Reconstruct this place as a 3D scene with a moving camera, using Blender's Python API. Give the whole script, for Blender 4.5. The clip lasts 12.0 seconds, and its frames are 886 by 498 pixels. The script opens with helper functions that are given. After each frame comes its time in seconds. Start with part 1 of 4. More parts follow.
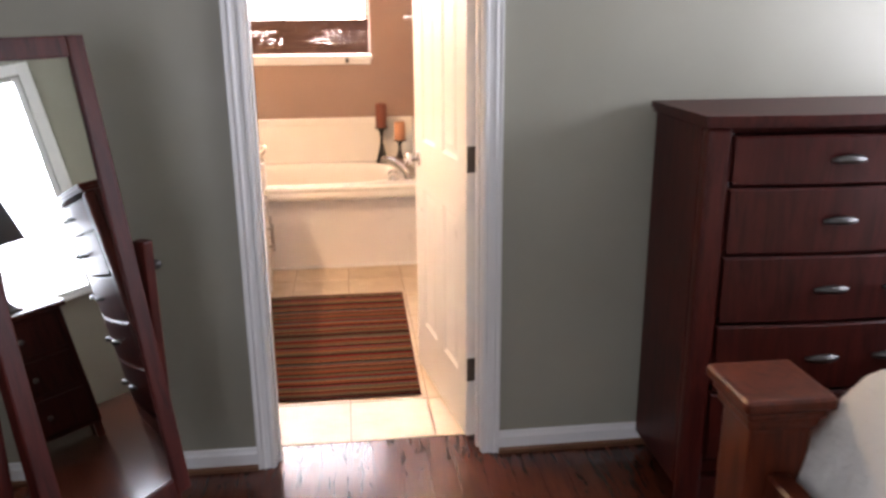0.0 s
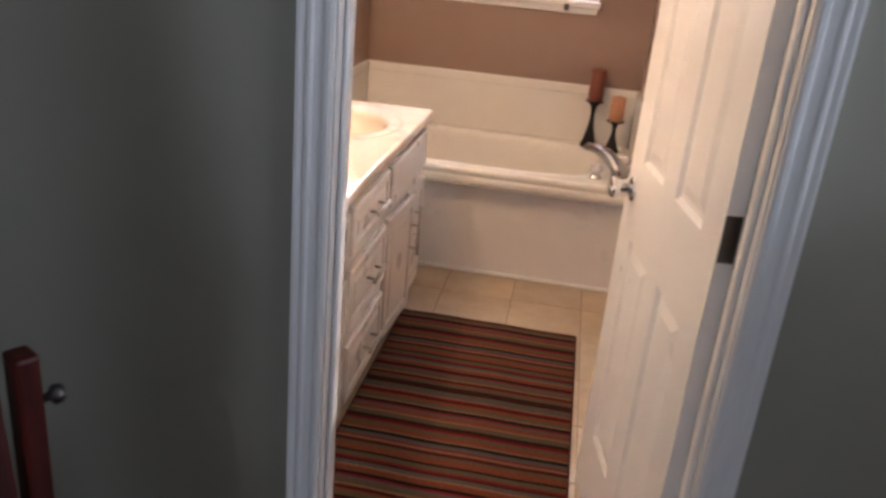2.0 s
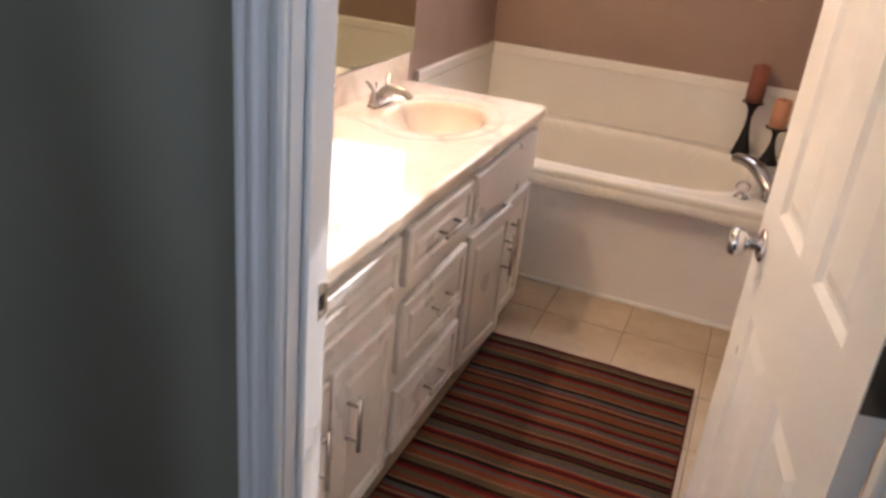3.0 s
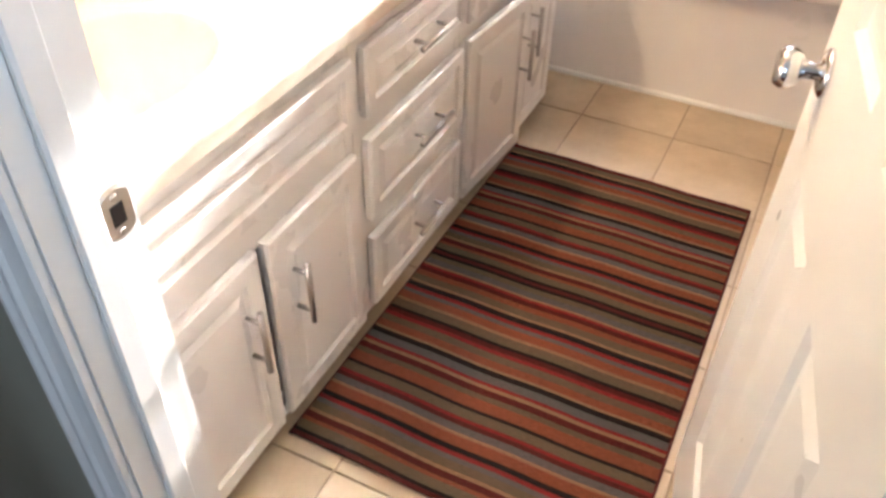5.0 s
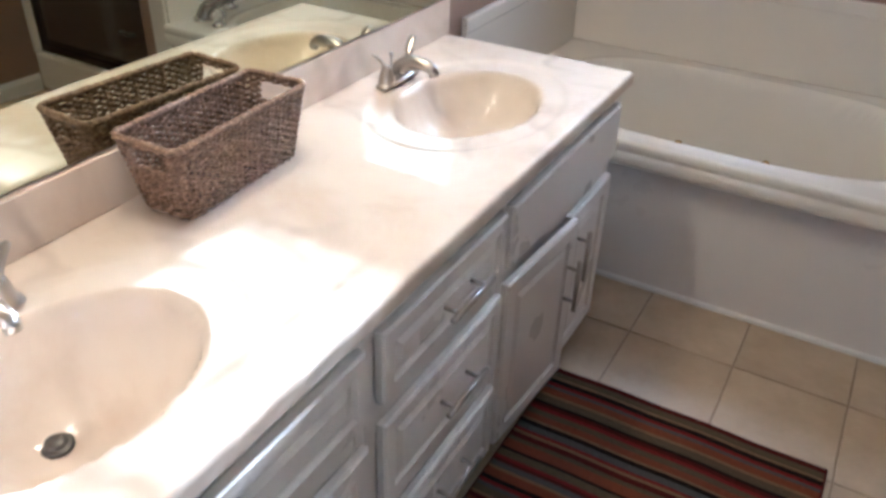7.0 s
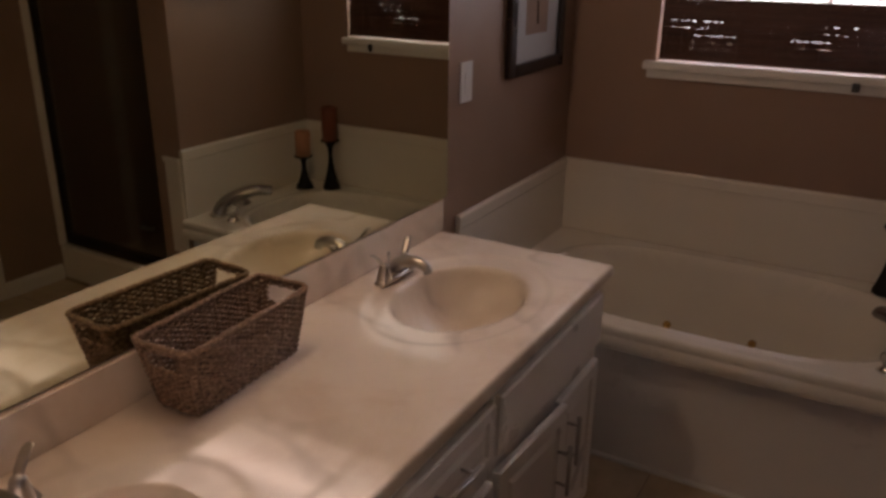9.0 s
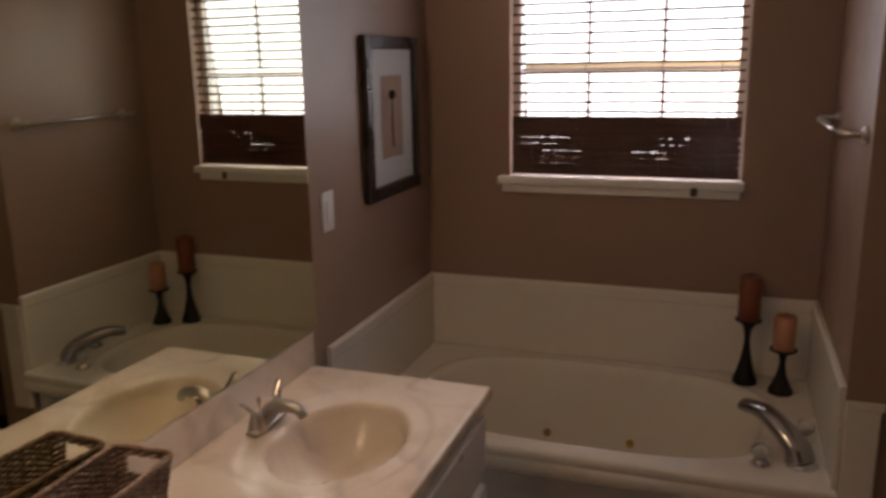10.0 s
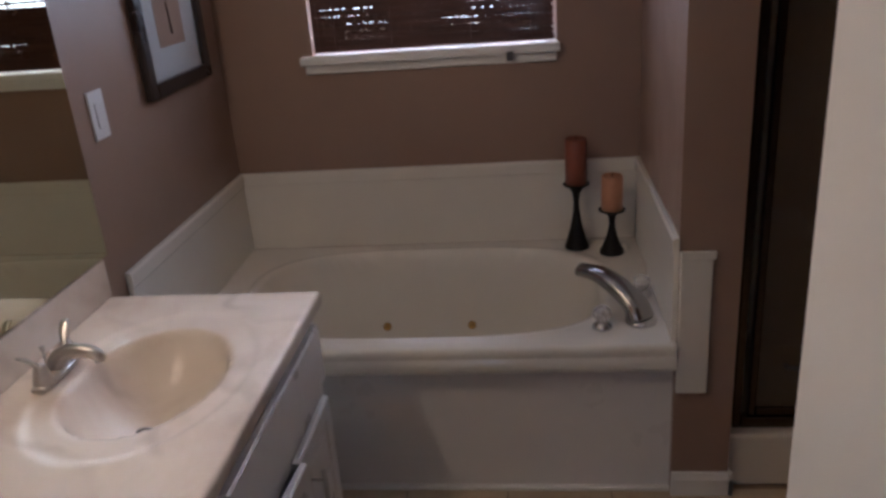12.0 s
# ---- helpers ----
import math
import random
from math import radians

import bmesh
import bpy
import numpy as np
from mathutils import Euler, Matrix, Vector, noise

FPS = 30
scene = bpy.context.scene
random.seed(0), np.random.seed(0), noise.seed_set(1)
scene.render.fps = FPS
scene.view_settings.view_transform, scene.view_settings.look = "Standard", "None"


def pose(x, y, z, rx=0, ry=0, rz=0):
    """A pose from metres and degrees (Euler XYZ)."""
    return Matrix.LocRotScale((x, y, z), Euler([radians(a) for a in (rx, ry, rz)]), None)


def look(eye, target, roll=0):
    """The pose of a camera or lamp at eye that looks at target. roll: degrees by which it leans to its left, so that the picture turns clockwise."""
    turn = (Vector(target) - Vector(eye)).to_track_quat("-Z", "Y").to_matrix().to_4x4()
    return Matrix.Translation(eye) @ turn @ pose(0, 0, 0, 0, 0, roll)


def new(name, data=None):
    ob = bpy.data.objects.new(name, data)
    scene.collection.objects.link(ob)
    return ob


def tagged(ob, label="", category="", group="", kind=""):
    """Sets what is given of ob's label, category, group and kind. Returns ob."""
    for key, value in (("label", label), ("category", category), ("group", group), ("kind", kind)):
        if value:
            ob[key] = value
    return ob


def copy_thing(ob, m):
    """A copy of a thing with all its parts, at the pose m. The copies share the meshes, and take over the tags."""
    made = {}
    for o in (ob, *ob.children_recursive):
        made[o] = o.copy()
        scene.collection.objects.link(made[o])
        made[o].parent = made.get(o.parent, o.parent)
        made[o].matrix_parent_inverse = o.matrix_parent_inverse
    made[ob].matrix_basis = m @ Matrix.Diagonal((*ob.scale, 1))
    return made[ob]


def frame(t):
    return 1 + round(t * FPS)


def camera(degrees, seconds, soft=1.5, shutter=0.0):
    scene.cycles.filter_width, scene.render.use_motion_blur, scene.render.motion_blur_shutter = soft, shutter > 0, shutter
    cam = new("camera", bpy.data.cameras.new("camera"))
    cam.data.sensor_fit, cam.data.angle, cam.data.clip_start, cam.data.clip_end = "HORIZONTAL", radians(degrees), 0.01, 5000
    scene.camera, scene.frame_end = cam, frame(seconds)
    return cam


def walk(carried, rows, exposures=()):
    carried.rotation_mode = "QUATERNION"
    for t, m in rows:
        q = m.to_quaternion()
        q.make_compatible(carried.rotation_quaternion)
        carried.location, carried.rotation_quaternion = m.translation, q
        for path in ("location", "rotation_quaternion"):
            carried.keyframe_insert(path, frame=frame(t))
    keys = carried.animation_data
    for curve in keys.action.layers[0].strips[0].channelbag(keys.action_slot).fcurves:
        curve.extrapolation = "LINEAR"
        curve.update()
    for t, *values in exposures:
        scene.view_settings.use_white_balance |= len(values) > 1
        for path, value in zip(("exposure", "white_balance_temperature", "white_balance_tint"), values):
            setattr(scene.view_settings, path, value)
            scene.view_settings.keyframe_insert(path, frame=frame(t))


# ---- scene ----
cam = camera(58.0, 12.0, soft=2.9, shutter=0.4)
PATH = [
    (0, (1.052, -2.636, 1.536), (1.271, -0.731, 0.967), -0.5),
    (0.5, (1.068, -2.345, 1.516), (1.194, -0.45, 0.891), 1.8),
    (1, (1.118, -2.034, 1.533), (1.023, -0.136, 0.91), 2.8),
    (1.5, (1.128, -1.702, 1.522), (0.939, 0.177, 0.864), 5.2),
    (2, (1.14, -1.394, 1.514), (0.882, 0.451, 0.786), 5.5),
    (2.5, (1.227, -1.13, 1.518), (0.738, 0.648, 0.743), 4.6),
    (3, (1.239, -0.881, 1.509), (0.626, 0.836, 0.687), 6.0),
    (3.5, (1.241, -0.688, 1.493), (0.695, 0.994, 0.557), 3.3),
    (5.5, (1.297, -0.349, 1.441), (0.567, 0.942, 0.1), -0.1),
    (6, (1.251, -0.267, 1.469), (0.428, 1.072, 0.232), -0.4),
    (6.5, (1.21, -0.149, 1.508), (0.41, 1.265, 0.342), 1.0),
    (7, (1.123, -0.068, 1.548), (0.312, 1.407, 0.468), 1.9),
    (7.5, (1.117, -0.031, 1.561), (0.162, 1.426, 0.578), -0.4),
    (9.5, (1.218, -0.154, 1.692), (0.368, 1.562, 1.117), -0.6),
    (10, (1.160, -0.080, 1.716), (0.503, 1.752, 1.255), -1.1),
    (10.5, (1.171, -0.043, 1.71), (0.684, 1.854, 1.305), -2.4),
    (11, (1.156, -0.027, 1.69), (0.818, 1.875, 1.172), -3.4),
    (11.5, (1.143, 0.023, 1.669), (0.866, 1.898, 1.029), -4.3),
    (12, (1.123, 0.138, 1.64), (0.889, 1.983, 0.905), -4.5),
]
EXPOSURES = [(0.0, 3.42, 7200, 29), (0.5, 2.85, 6500, 22), (1.0, 2.27, 6500, 28), (1.5, 2.2, 6700, 31), (2.0, 2.48, 6500, 25), (2.7, 2.6, 6250, 23), (3.5, 2.12, 6250, 20), (5.5, 3.55, 5900, 13), (6.5, 2.93, 5300, 10), (7.5, 1.13, 4650, 9), (9.5, -0.1, 7100, 33), (10.5, 0.55, 6200, 14), (11.2, 0.62, 5600, 21), (12.0, 0.68, 5200, 19)]
walk(cam, [(t, look(e, g, r)) for t, e, g, r in PATH], EXPOSURES)

# ---- body ----
# ---------- world and light ----------
world = bpy.data.worlds.new("world")
scene.world = world
world.use_nodes = True
wn = world.node_tree
sky = wn.nodes.new("ShaderNodeTexSky")
sky.sky_type, sky.sun_disc = "NISHITA", False
sky.sun_elevation, sky.sun_rotation = radians(17), radians(3.5)
sky.air_density, sky.dust_density, sky.ozone_density = 0.7, 0.3, 2.0
wn.links.new(sky.outputs[0], wn.nodes["Background"].inputs[0])
wn.nodes["Background"].inputs[1].default_value = 0.022


def lamp(name, kind, m, energy, colour, **more):
    data = bpy.data.lights.new(name, kind)
    data.energy, data.color = energy, colour
    for key, value in more.items():
        if key == "angle":
            data.angle = value
        elif key == "size":
            data.shape, data.size, data.size_y = "RECTANGLE", value[0], value[1]
        elif key == "radius":
            data.shadow_soft_size = value
    ob = new(name, data)
    ob.matrix_world = m
    return ob


SUN_DIR = Vector((-0.06, -1.0, -0.305))
lamp("sun", "SUN", look((0.9, 6, 3), Vector((0.9, 6, 3)) + SUN_DIR), 5.0, (1, 0.96, 0.9), angle=radians(0.6))
lamp("window_light_bath", "AREA", look((0.78, 3.13, 1.68), (0.78, 0, 1.3)), 4.5, (0.9, 0.95, 1), size=(0.8, 0.7))
lamp("window_light_bedroom", "AREA", look((3.88, -1.0, 1.4), (0, -1.0, 1.3)), 9, (0.68, 0.84, 1), size=(1.1, 1.3))
# fill lamp at an unseen back window, brightens the door wall from the front
lamp("window_light_bedroom", "AREA", look((0.2, -4.66, 1.4), (0.2, 0, 1.3)), 3.2, (0.68, 0.84, 1), size=(1.1, 1.3))

# ---------- mesh helpers ----------
def mesh_ob(name, bm, mat, parent=None, label="", smooth=False):
    me = bpy.data.meshes.new(name)
    bmesh.ops.recalc_face_normals(bm, faces=bm.faces)
    if smooth:
        for f in bm.faces:
            f.smooth = True
    bm.to_mesh(me)
    bm.free()
    for m in (mat if isinstance(mat, (list, tuple)) else [mat]):
        me.materials.append(m)
    ob = new(name, me)
    if parent is not None:
        ob.parent = parent
    if label:
        ob["label"] = label
    return ob


def part(name, bm, mat, parent, label="", smooth=False):
    return mesh_ob(name, bm, mat, parent, label, smooth)


def thing(name, label, category, m=None, group=""):
    ob = new(name)
    ob.empty_display_size = 0.05
    if m is not None:
        ob.matrix_world = m
    return tagged(ob, label, category, group)


def setting(name, bm, mat, label, category, smooth=False):
    return tagged(mesh_ob(name, bm, mat, None, "", smooth), label, category, kind="structure")


def add_box(bm, x0, y0, z0, x1, y1, z1, bevel=0.0, seg=1, mat=0):
    vs = [bm.verts.new((x, y, z)) for x in (x0, x1) for y in (y0, y1) for z in (z0, z1)]
    idx = [(0, 1, 3, 2), (4, 6, 7, 5), (0, 4, 5, 1), (2, 3, 7, 6), (0, 2, 6, 4), (1, 5, 7, 3)]
    fs = [bm.faces.new([vs[i] for i in q]) for q in idx]
    for f in fs:
        f.material_index = mat
    if bevel > 0:
        es = list({e for f in fs for e in f.edges})
        r = bmesh.ops.bevel(bm, geom=es, offset=bevel, segments=seg, profile=0.6, affect="EDGES")
        for f in r["faces"]:
            f.material_index = mat
    return fs


def box(*a, **k):
    bm = bmesh.new()
    add_box(bm, *a, **k)
    return bm


def lathe(profile, seg=24, bm=None, at=(0, 0, 0), axis="z"):
    """profile: (radius, height) from bottom to top."""
    bm = bm or bmesh.new()
    rings = []
    for r, h in profile:
        ring = []
        for i in range(seg):
            a = 2 * math.pi * i / seg
            c, s = r * math.cos(a), r * math.sin(a)
            p = (c, s, h) if axis == "z" else ((h, c, s) if axis == "x" else (c, h, s))
            ring.append(bm.verts.new((p[0] + at[0], p[1] + at[1], p[2] + at[2])))
        rings.append(ring)
    for a, b in zip(rings, rings[1:]):
        for i in range(seg):
            j = (i + 1) % seg
            bm.faces.new((a[i], a[j], b[j], b[i]))
    if profile[0][0] > 1e-5:
        bm.faces.new(rings[0][::-1])
    if profile[-1][0] > 1e-5:
        bm.faces.new(rings[-1])
    bmesh.ops.remove_doubles(bm, verts=bm.verts, dist=1e-6)
    return bm


def tube(points, radius, seg=12, bm=None, cap=True):
    """A round bar along points; radius a number or one per point (or a pair for an oval)."""
    bm = bm or bmesh.new()
    pts = [Vector(p) for p in points]
    rings = []
    for i, p in enumerate(pts):
        d = (pts[min(i + 1, len(pts) - 1)] - pts[max(i - 1, 0)]).normalized()
        up = Vector((0, 0, 1)) if abs(d.z) < 0.95 else Vector((0, 1, 0))
        s = d.cross(up).normalized()
        u = s.cross(d).normalized()
        r = radius[i] if isinstance(radius, (list, tuple)) else radius
        ra, rb = r if isinstance(r, (list, tuple)) else (r, r)
        rings.append([bm.verts.new(p + s * ra * math.cos(2 * math.pi * k / seg) + u * rb * math.sin(2 * math.pi * k / seg)) for k in range(seg)])
    for a, b in zip(rings, rings[1:]):
        for k in range(seg):
            j = (k + 1) % seg
            bm.faces.new((a[k], a[j], b[j], b[k]))
    if cap:
        bm.faces.new(rings[0][::-1])
        bm.faces.new(rings[-1])
    return bm


def arc(points, n=6):
    """Smooth curve through points (Catmull-Rom)."""
    p = [Vector(q) for q in points]
    p = [p[0] * 2 - p[1]] + p + [p[-1] * 2 - p[-2]]
    out = []
    for i in range(1, len(p) - 2):
        for k in range(n):
            t = k / n
            a, b, c, d = p[i - 1:i + 3]
            out.append(0.5 * ((2 * b) + (c - a) * t + (2 * a - 5 * b + 4 * c - d) * t * t + (3 * b - a - 3 * c + d) * t ** 3))
    out.append(p[-2])
    return out


# ---------- materials ----------
def material(name, base=(0.8, 0.8, 0.8), rough=0.5, metal=0.0, spec=0.5):
    m = bpy.data.materials.new(name)
    m.use_nodes = True
    b = m.node_tree.nodes["Principled BSDF"]
    b.inputs["Base Color"].default_value = (*base, 1)
    b.inputs["Roughness"].default_value = rough
    b.inputs["Metallic"].default_value = metal
    b.inputs["Specular IOR Level"].default_value = spec
    return m


def nodes_of(m):
    return m.node_tree.nodes, m.node_tree.links, m.node_tree.nodes["Principled BSDF"]


def coords(m, scale=(1, 1, 1), source="Object"):
    n, l, b = nodes_of(m)
    tc, mp = n.new("ShaderNodeTexCoord"), n.new("ShaderNodeMapping")
    mp.inputs["Scale"].default_value = scale
    l.new(tc.outputs[source], mp.inputs[0])
    return mp.outputs[0]


def noise_node(m, vec, scale, detail=4, rough=0.55, distort=0.0):
    n, l, b = nodes_of(m)
    t = n.new("ShaderNodeTexNoise")
    t.inputs["Scale"].default_value, t.inputs["Detail"].default_value = scale, detail
    t.inputs["Roughness"].default_value, t.inputs["Distortion"].default_value = rough, distort
    l.new(vec, t.inputs["Vector"])
    return t.outputs["Fac"]


def ramp(m, fac, stops):
    n, l, b = nodes_of(m)
    r = n.new("ShaderNodeValToRGB")
    e = r.color_ramp.elements
    while len(e) < len(stops):
        e.new(0.5)
    for el, (p, c) in zip(e, stops):
        el.position, el.color = p, (*c, 1)
    l.new(fac, r.inputs[0])
    return r.outputs[0]


def mix(m, fac, a, b2, mode="MIX"):
    n, l, b = nodes_of(m)
    x = n.new("ShaderNodeMix")
    x.data_type, x.blend_type = "RGBA", mode
    for sock, v in ((x.inputs[0], fac), (x.inputs[6], a), (x.inputs[7], b2)):
        if isinstance(v, (int, float)):
            sock.default_value = v
        elif isinstance(v, tuple):
            sock.default_value = (*v, 1)
        else:
            l.new(v, sock)
    return x.outputs[2]


def bump(m, height, strength=0.2, dist=0.01):
    n, l, b = nodes_of(m)
    x = n.new("ShaderNodeBump")
    x.inputs["Strength"].default_value, x.inputs["Distance"].default_value = strength, dist
    l.new(height, x.inputs["Height"])
    l.new(x.outputs[0], b.inputs["Normal"])


def paint(name, c, rough=0.5, vary=0.06, fine=220, relief=0.12, source="Object"):
    """Rolled wall or trim paint: faint clouding and orange-peel relief."""
    m = material(name, c, rough)
    n, l, b = nodes_of(m)
    v = coords(m, source=source)
    lo = tuple(x * (1 - vary) for x in c)
    hi = tuple(min(1, x * (1 + vary)) for x in c)
    l.new(ramp(m, noise_node(m, v, 1.7, 5), [(0.3, lo), (0.7, hi)]), b.inputs["Base Color"])
    r = noise_node(m, v, 6, 3)
    l.new(ramp(m, r, [(0.3, (rough * 0.85,) * 3), (0.7, (min(1, rough * 1.15),) * 3)]), b.inputs["Roughness"])
    bump(m, noise_node(m, v, fine, 2), relief, 0.002)
    return m


def wood(name, dark, light, scale=(1, 1, 12), rough=0.3, random=False):
    m = material(name, light, rough)
    n, l, b = nodes_of(m)
    v = coords(m, scale)
    if random:
        oi = n.new("ShaderNodeObjectInfo")
        add = n.new("ShaderNodeVectorMath")
        add.operation = "MULTIPLY_ADD"
        l.new(oi.outputs["Random"], add.inputs[0])
        add.inputs[1].default_value = (37, 19, 53)
        l.new(v, add.inputs[2])
        v = add.outputs[0]
    g = noise_node(m, v, 5, 8, 0.65, 0.8)
    c = ramp(m, g, [(0.25, dark), (0.6, light), (0.8, tuple(x * 0.8 for x in light))])
    big = noise_node(m, v, 0.9, 3)
    c = mix(m, 0.6, c, ramp(m, big, [(0.3, (0.72, 0.7, 0.7)), (0.7, (1.15, 1.12, 1.1))]), "MULTIPLY")
    if random:
        c = mix(m, 0.7, c, ramp(m, oi.outputs["Random"], [(0, (0.88, 0.87, 0.86)), (1, (1.1, 1.09, 1.08))]), "MULTIPLY")
    l.new(c, b.inputs["Base Color"])
    bump(m, g, 0.08, 0.002)
    return m


WALL_BATH = paint("taupe_wall_paint", (0.31, 0.207, 0.152), 0.38)
WALL_BED = paint("grey_green_wall_paint", (0.325, 0.312, 0.248), 0.45)
TRIM = paint("white_trim_paint", (0.80, 0.79, 0.76), 0.32, 0.03, 90, 0.06)
CABINET = paint("white_cabinet_paint", (0.80, 0.77, 0.73), 0.3, 0.03, 120, 0.05)
CEILING = paint("white_ceiling_paint", (0.8, 0.8, 0.78), 0.8)
TUB = paint("cream_acrylic", (0.78, 0.74, 0.66), 0.12, 0.02, 40, 0.01)
MARBLE = material("cultured_marble", (0.8, 0.74, 0.66), 0.055)
TILE = material("beige_floor_tile", (0.5, 0.4, 0.28), 0.35)
GROUT = paint("grout", (0.32, 0.24, 0.165), 0.9)
CHROME = material("chrome", (0.75, 0.75, 0.76), 0.12, 1.0)
NICKEL = material("brushed_nickel", (0.52, 0.49, 0.45), 0.3, 1.0)
# grey base colour stands in for the dark surroundings the chrome reflects
SPOUT = material("dark_reflecting_tub_chrome", (0.42, 0.41, 0.40), 0.16, 1.0)
PEWTER = material("dark_pewter", (0.12, 0.115, 0.11), 0.4, 1.0)
BRONZE = material("dark_bronze", (0.10, 0.075, 0.055), 0.22, 1.0)
MIRROR = material("mirror_silver", (0.85, 0.88, 0.85), 0.01, 1.0)
# even olive tint, darker than the plain mirror silver
MIRROR_WALL = material("olive_mirror_silver", (0.72, 0.73, 0.58), 0.015, 1.0)
CHERRY = wood("dark_cherry_wood", (0.020, 0.0035, 0.0028), (0.072, 0.0115, 0.0078), (8, 8, 1), 0.42)
BEDWOOD = wood("red_brown_bed_wood", (0.040, 0.008, 0.0045), (0.125, 0.026, 0.011), (8, 8, 1), 0.34)
FLOORWOOD = wood("red_brown_floorboards", (0.045, 0.011, 0.006), (0.095, 0.025, 0.013), (9, 1, 9), 0.17, True)
for m in (CHERRY, BEDWOOD):
    m.node_tree.nodes["Principled BSDF"].inputs["Specular IOR Level"].default_value = 0.22

FLAX = material("woven_rush", (0.12, 0.075, 0.045), 0.7)
n, l, b = nodes_of(FLAX)
v = coords(FLAX)
l.new(ramp(FLAX, noise_node(FLAX, v, 120, 4), [(0.3, (0.085, 0.052, 0.034)), (0.55, (0.27, 0.172, 0.112)), (0.75, (0.47, 0.33, 0.22))]), b.inputs["Base Color"])
bump(FLAX, noise_node(FLAX, v, 300, 3), 0.5, 0.003)
REED = wood("dark_bamboo_reed", (0.035, 0.014, 0.01), (0.11, 0.045, 0.03), (1, 30, 30), 0.45, True)
FRAMEWOOD = paint("black_brown_frame_lacquer", (0.016, 0.010, 0.008), 0.3, 0.2, 60)
BLACKIRON = material("black_iron", (0.018, 0.016, 0.015), 0.5, 0.6)
GLASS = material("window_glass", (1, 1, 1), 0.0)
nodes_of(GLASS)[2].inputs["Transmission Weight"].default_value = 1.0
SMOKE = material("bronze_shower_glass", (0.42, 0.33, 0.25), 0.06)
nodes_of(SMOKE)[2].inputs["Transmission Weight"].default_value = 0.85
CRYSTAL = material("clear_acrylic", (0.95, 0.93, 0.92), 0.06)
nodes_of(CRYSTAL)[2].inputs["Transmission Weight"].default_value = 0.8
BRASS = material("brass", (0.6, 0.4, 0.15), 0.25, 1.0)
# glow of the unseen vanity bulbs, added for the warm light
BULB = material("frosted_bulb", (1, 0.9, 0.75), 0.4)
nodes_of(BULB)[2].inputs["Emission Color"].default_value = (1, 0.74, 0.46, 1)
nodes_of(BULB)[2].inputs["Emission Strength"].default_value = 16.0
PLASTIC = paint("white_plastic", (0.72, 0.71, 0.7), 0.35, 0.02)
MATBOARD = paint("cream_mat_board", (0.62, 0.6, 0.56), 0.8, 0.03)
ARTBROWN = paint("brown_print", (0.34, 0.205, 0.13), 0.7, 0.3, 60)
ARTDARK = paint("dark_print", (0.07, 0.04, 0.03), 0.7, 0.3, 60)
WAX_RED = paint("red_brown_wax", (0.23, 0.065, 0.035), 0.45, 0.15, 30)
WAX_ORANGE = paint("peach_wax", (0.55, 0.26, 0.14), 0.45, 0.1, 30)
WICK = material("wick", (0.02, 0.02, 0.02), 0.9)
LINEN = material("cream_bedspread", (0.72, 0.69, 0.62), 0.9)
v = coords(LINEN)
n, l, b = nodes_of(LINEN)
l.new(ramp(LINEN, noise_node(LINEN, v, 5, 5), [(0.3, (0.76, 0.73, 0.66)), (0.7, (0.88, 0.86, 0.81))]), b.inputs["Base Color"])
bump(LINEN, noise_node(LINEN, v, 40, 5), 0.6, 0.01)
SHADE_CLOTH = paint("dark_lampshade_cloth", (0.06, 0.06, 0.07), 0.9, 0.1)
SHOE = wood("brown_shoe_moulding", (0.08, 0.03, 0.015), (0.2, 0.09, 0.045), (1, 9, 9), 0.35)
BLIND = paint("white_slat", (0.8, 0.8, 0.8), 0.6, 0.02)

# marble: cream with soft brown-grey veins
n, l, b = nodes_of(MARBLE)
v = coords(MARBLE)
cloud = ramp(MARBLE, noise_node(MARBLE, v, 4, 6, 0.6, 0.6), [(0.25, (0.66, 0.53, 0.42)), (0.5, (0.77, 0.67, 0.565)), (0.75, (0.8, 0.715, 0.62))])
wav = n.new("ShaderNodeTexWave")
wav.wave_type, wav.bands_direction = "BANDS", "DIAGONAL"
for key, val in (("Scale", 2.2), ("Distortion", 9), ("Detail", 3), ("Detail Scale", 1.1), ("Detail Roughness", 0.62)):
    wav.inputs[key].default_value = val
l.new(v, wav.inputs["Vector"])
vein = ramp(MARBLE, wav.outputs["Fac"], [(0.0, (0.42, 0.42, 0.42)), (0.12, (0.2, 0.2, 0.2)), (0.32, (0, 0, 0))])
patch = ramp(MARBLE, noise_node(MARBLE, v, 3.1, 2), [(0.42, (0, 0, 0)), (0.62, (0.8, 0.8, 0.8))])
l.new(mix(MARBLE, mix(MARBLE, 1.0, vein, patch, "MULTIPLY"), cloud, (0.30, 0.22, 0.165)), b.inputs["Base Color"])

# floor tile: mottled beige, each a little different
n, l, b = nodes_of(TILE)
v = coords(TILE, source="Generated")
oi = n.new("ShaderNodeObjectInfo")
addv = n.new("ShaderNodeVectorMath")
addv.operation = "MULTIPLY_ADD"
l.new(oi.outputs["Random"], addv.inputs[0])
addv.inputs[1].default_value = (31, 17, 7)
l.new(v, addv.inputs[2])
t1 = ramp(TILE, noise_node(TILE, addv.outputs[0], 2.2, 6, 0.65), [(0.3, (0.46, 0.36, 0.24)), (0.7, (0.6, 0.49, 0.35))])
t2 = ramp(TILE, oi.outputs["Random"], [(0, (0.9, 0.88, 0.86)), (1, (1.06, 1.05, 1.04))])
l.new(mix(TILE, 1.0, t1, t2, "MULTIPLY"), b.inputs["Base Color"])
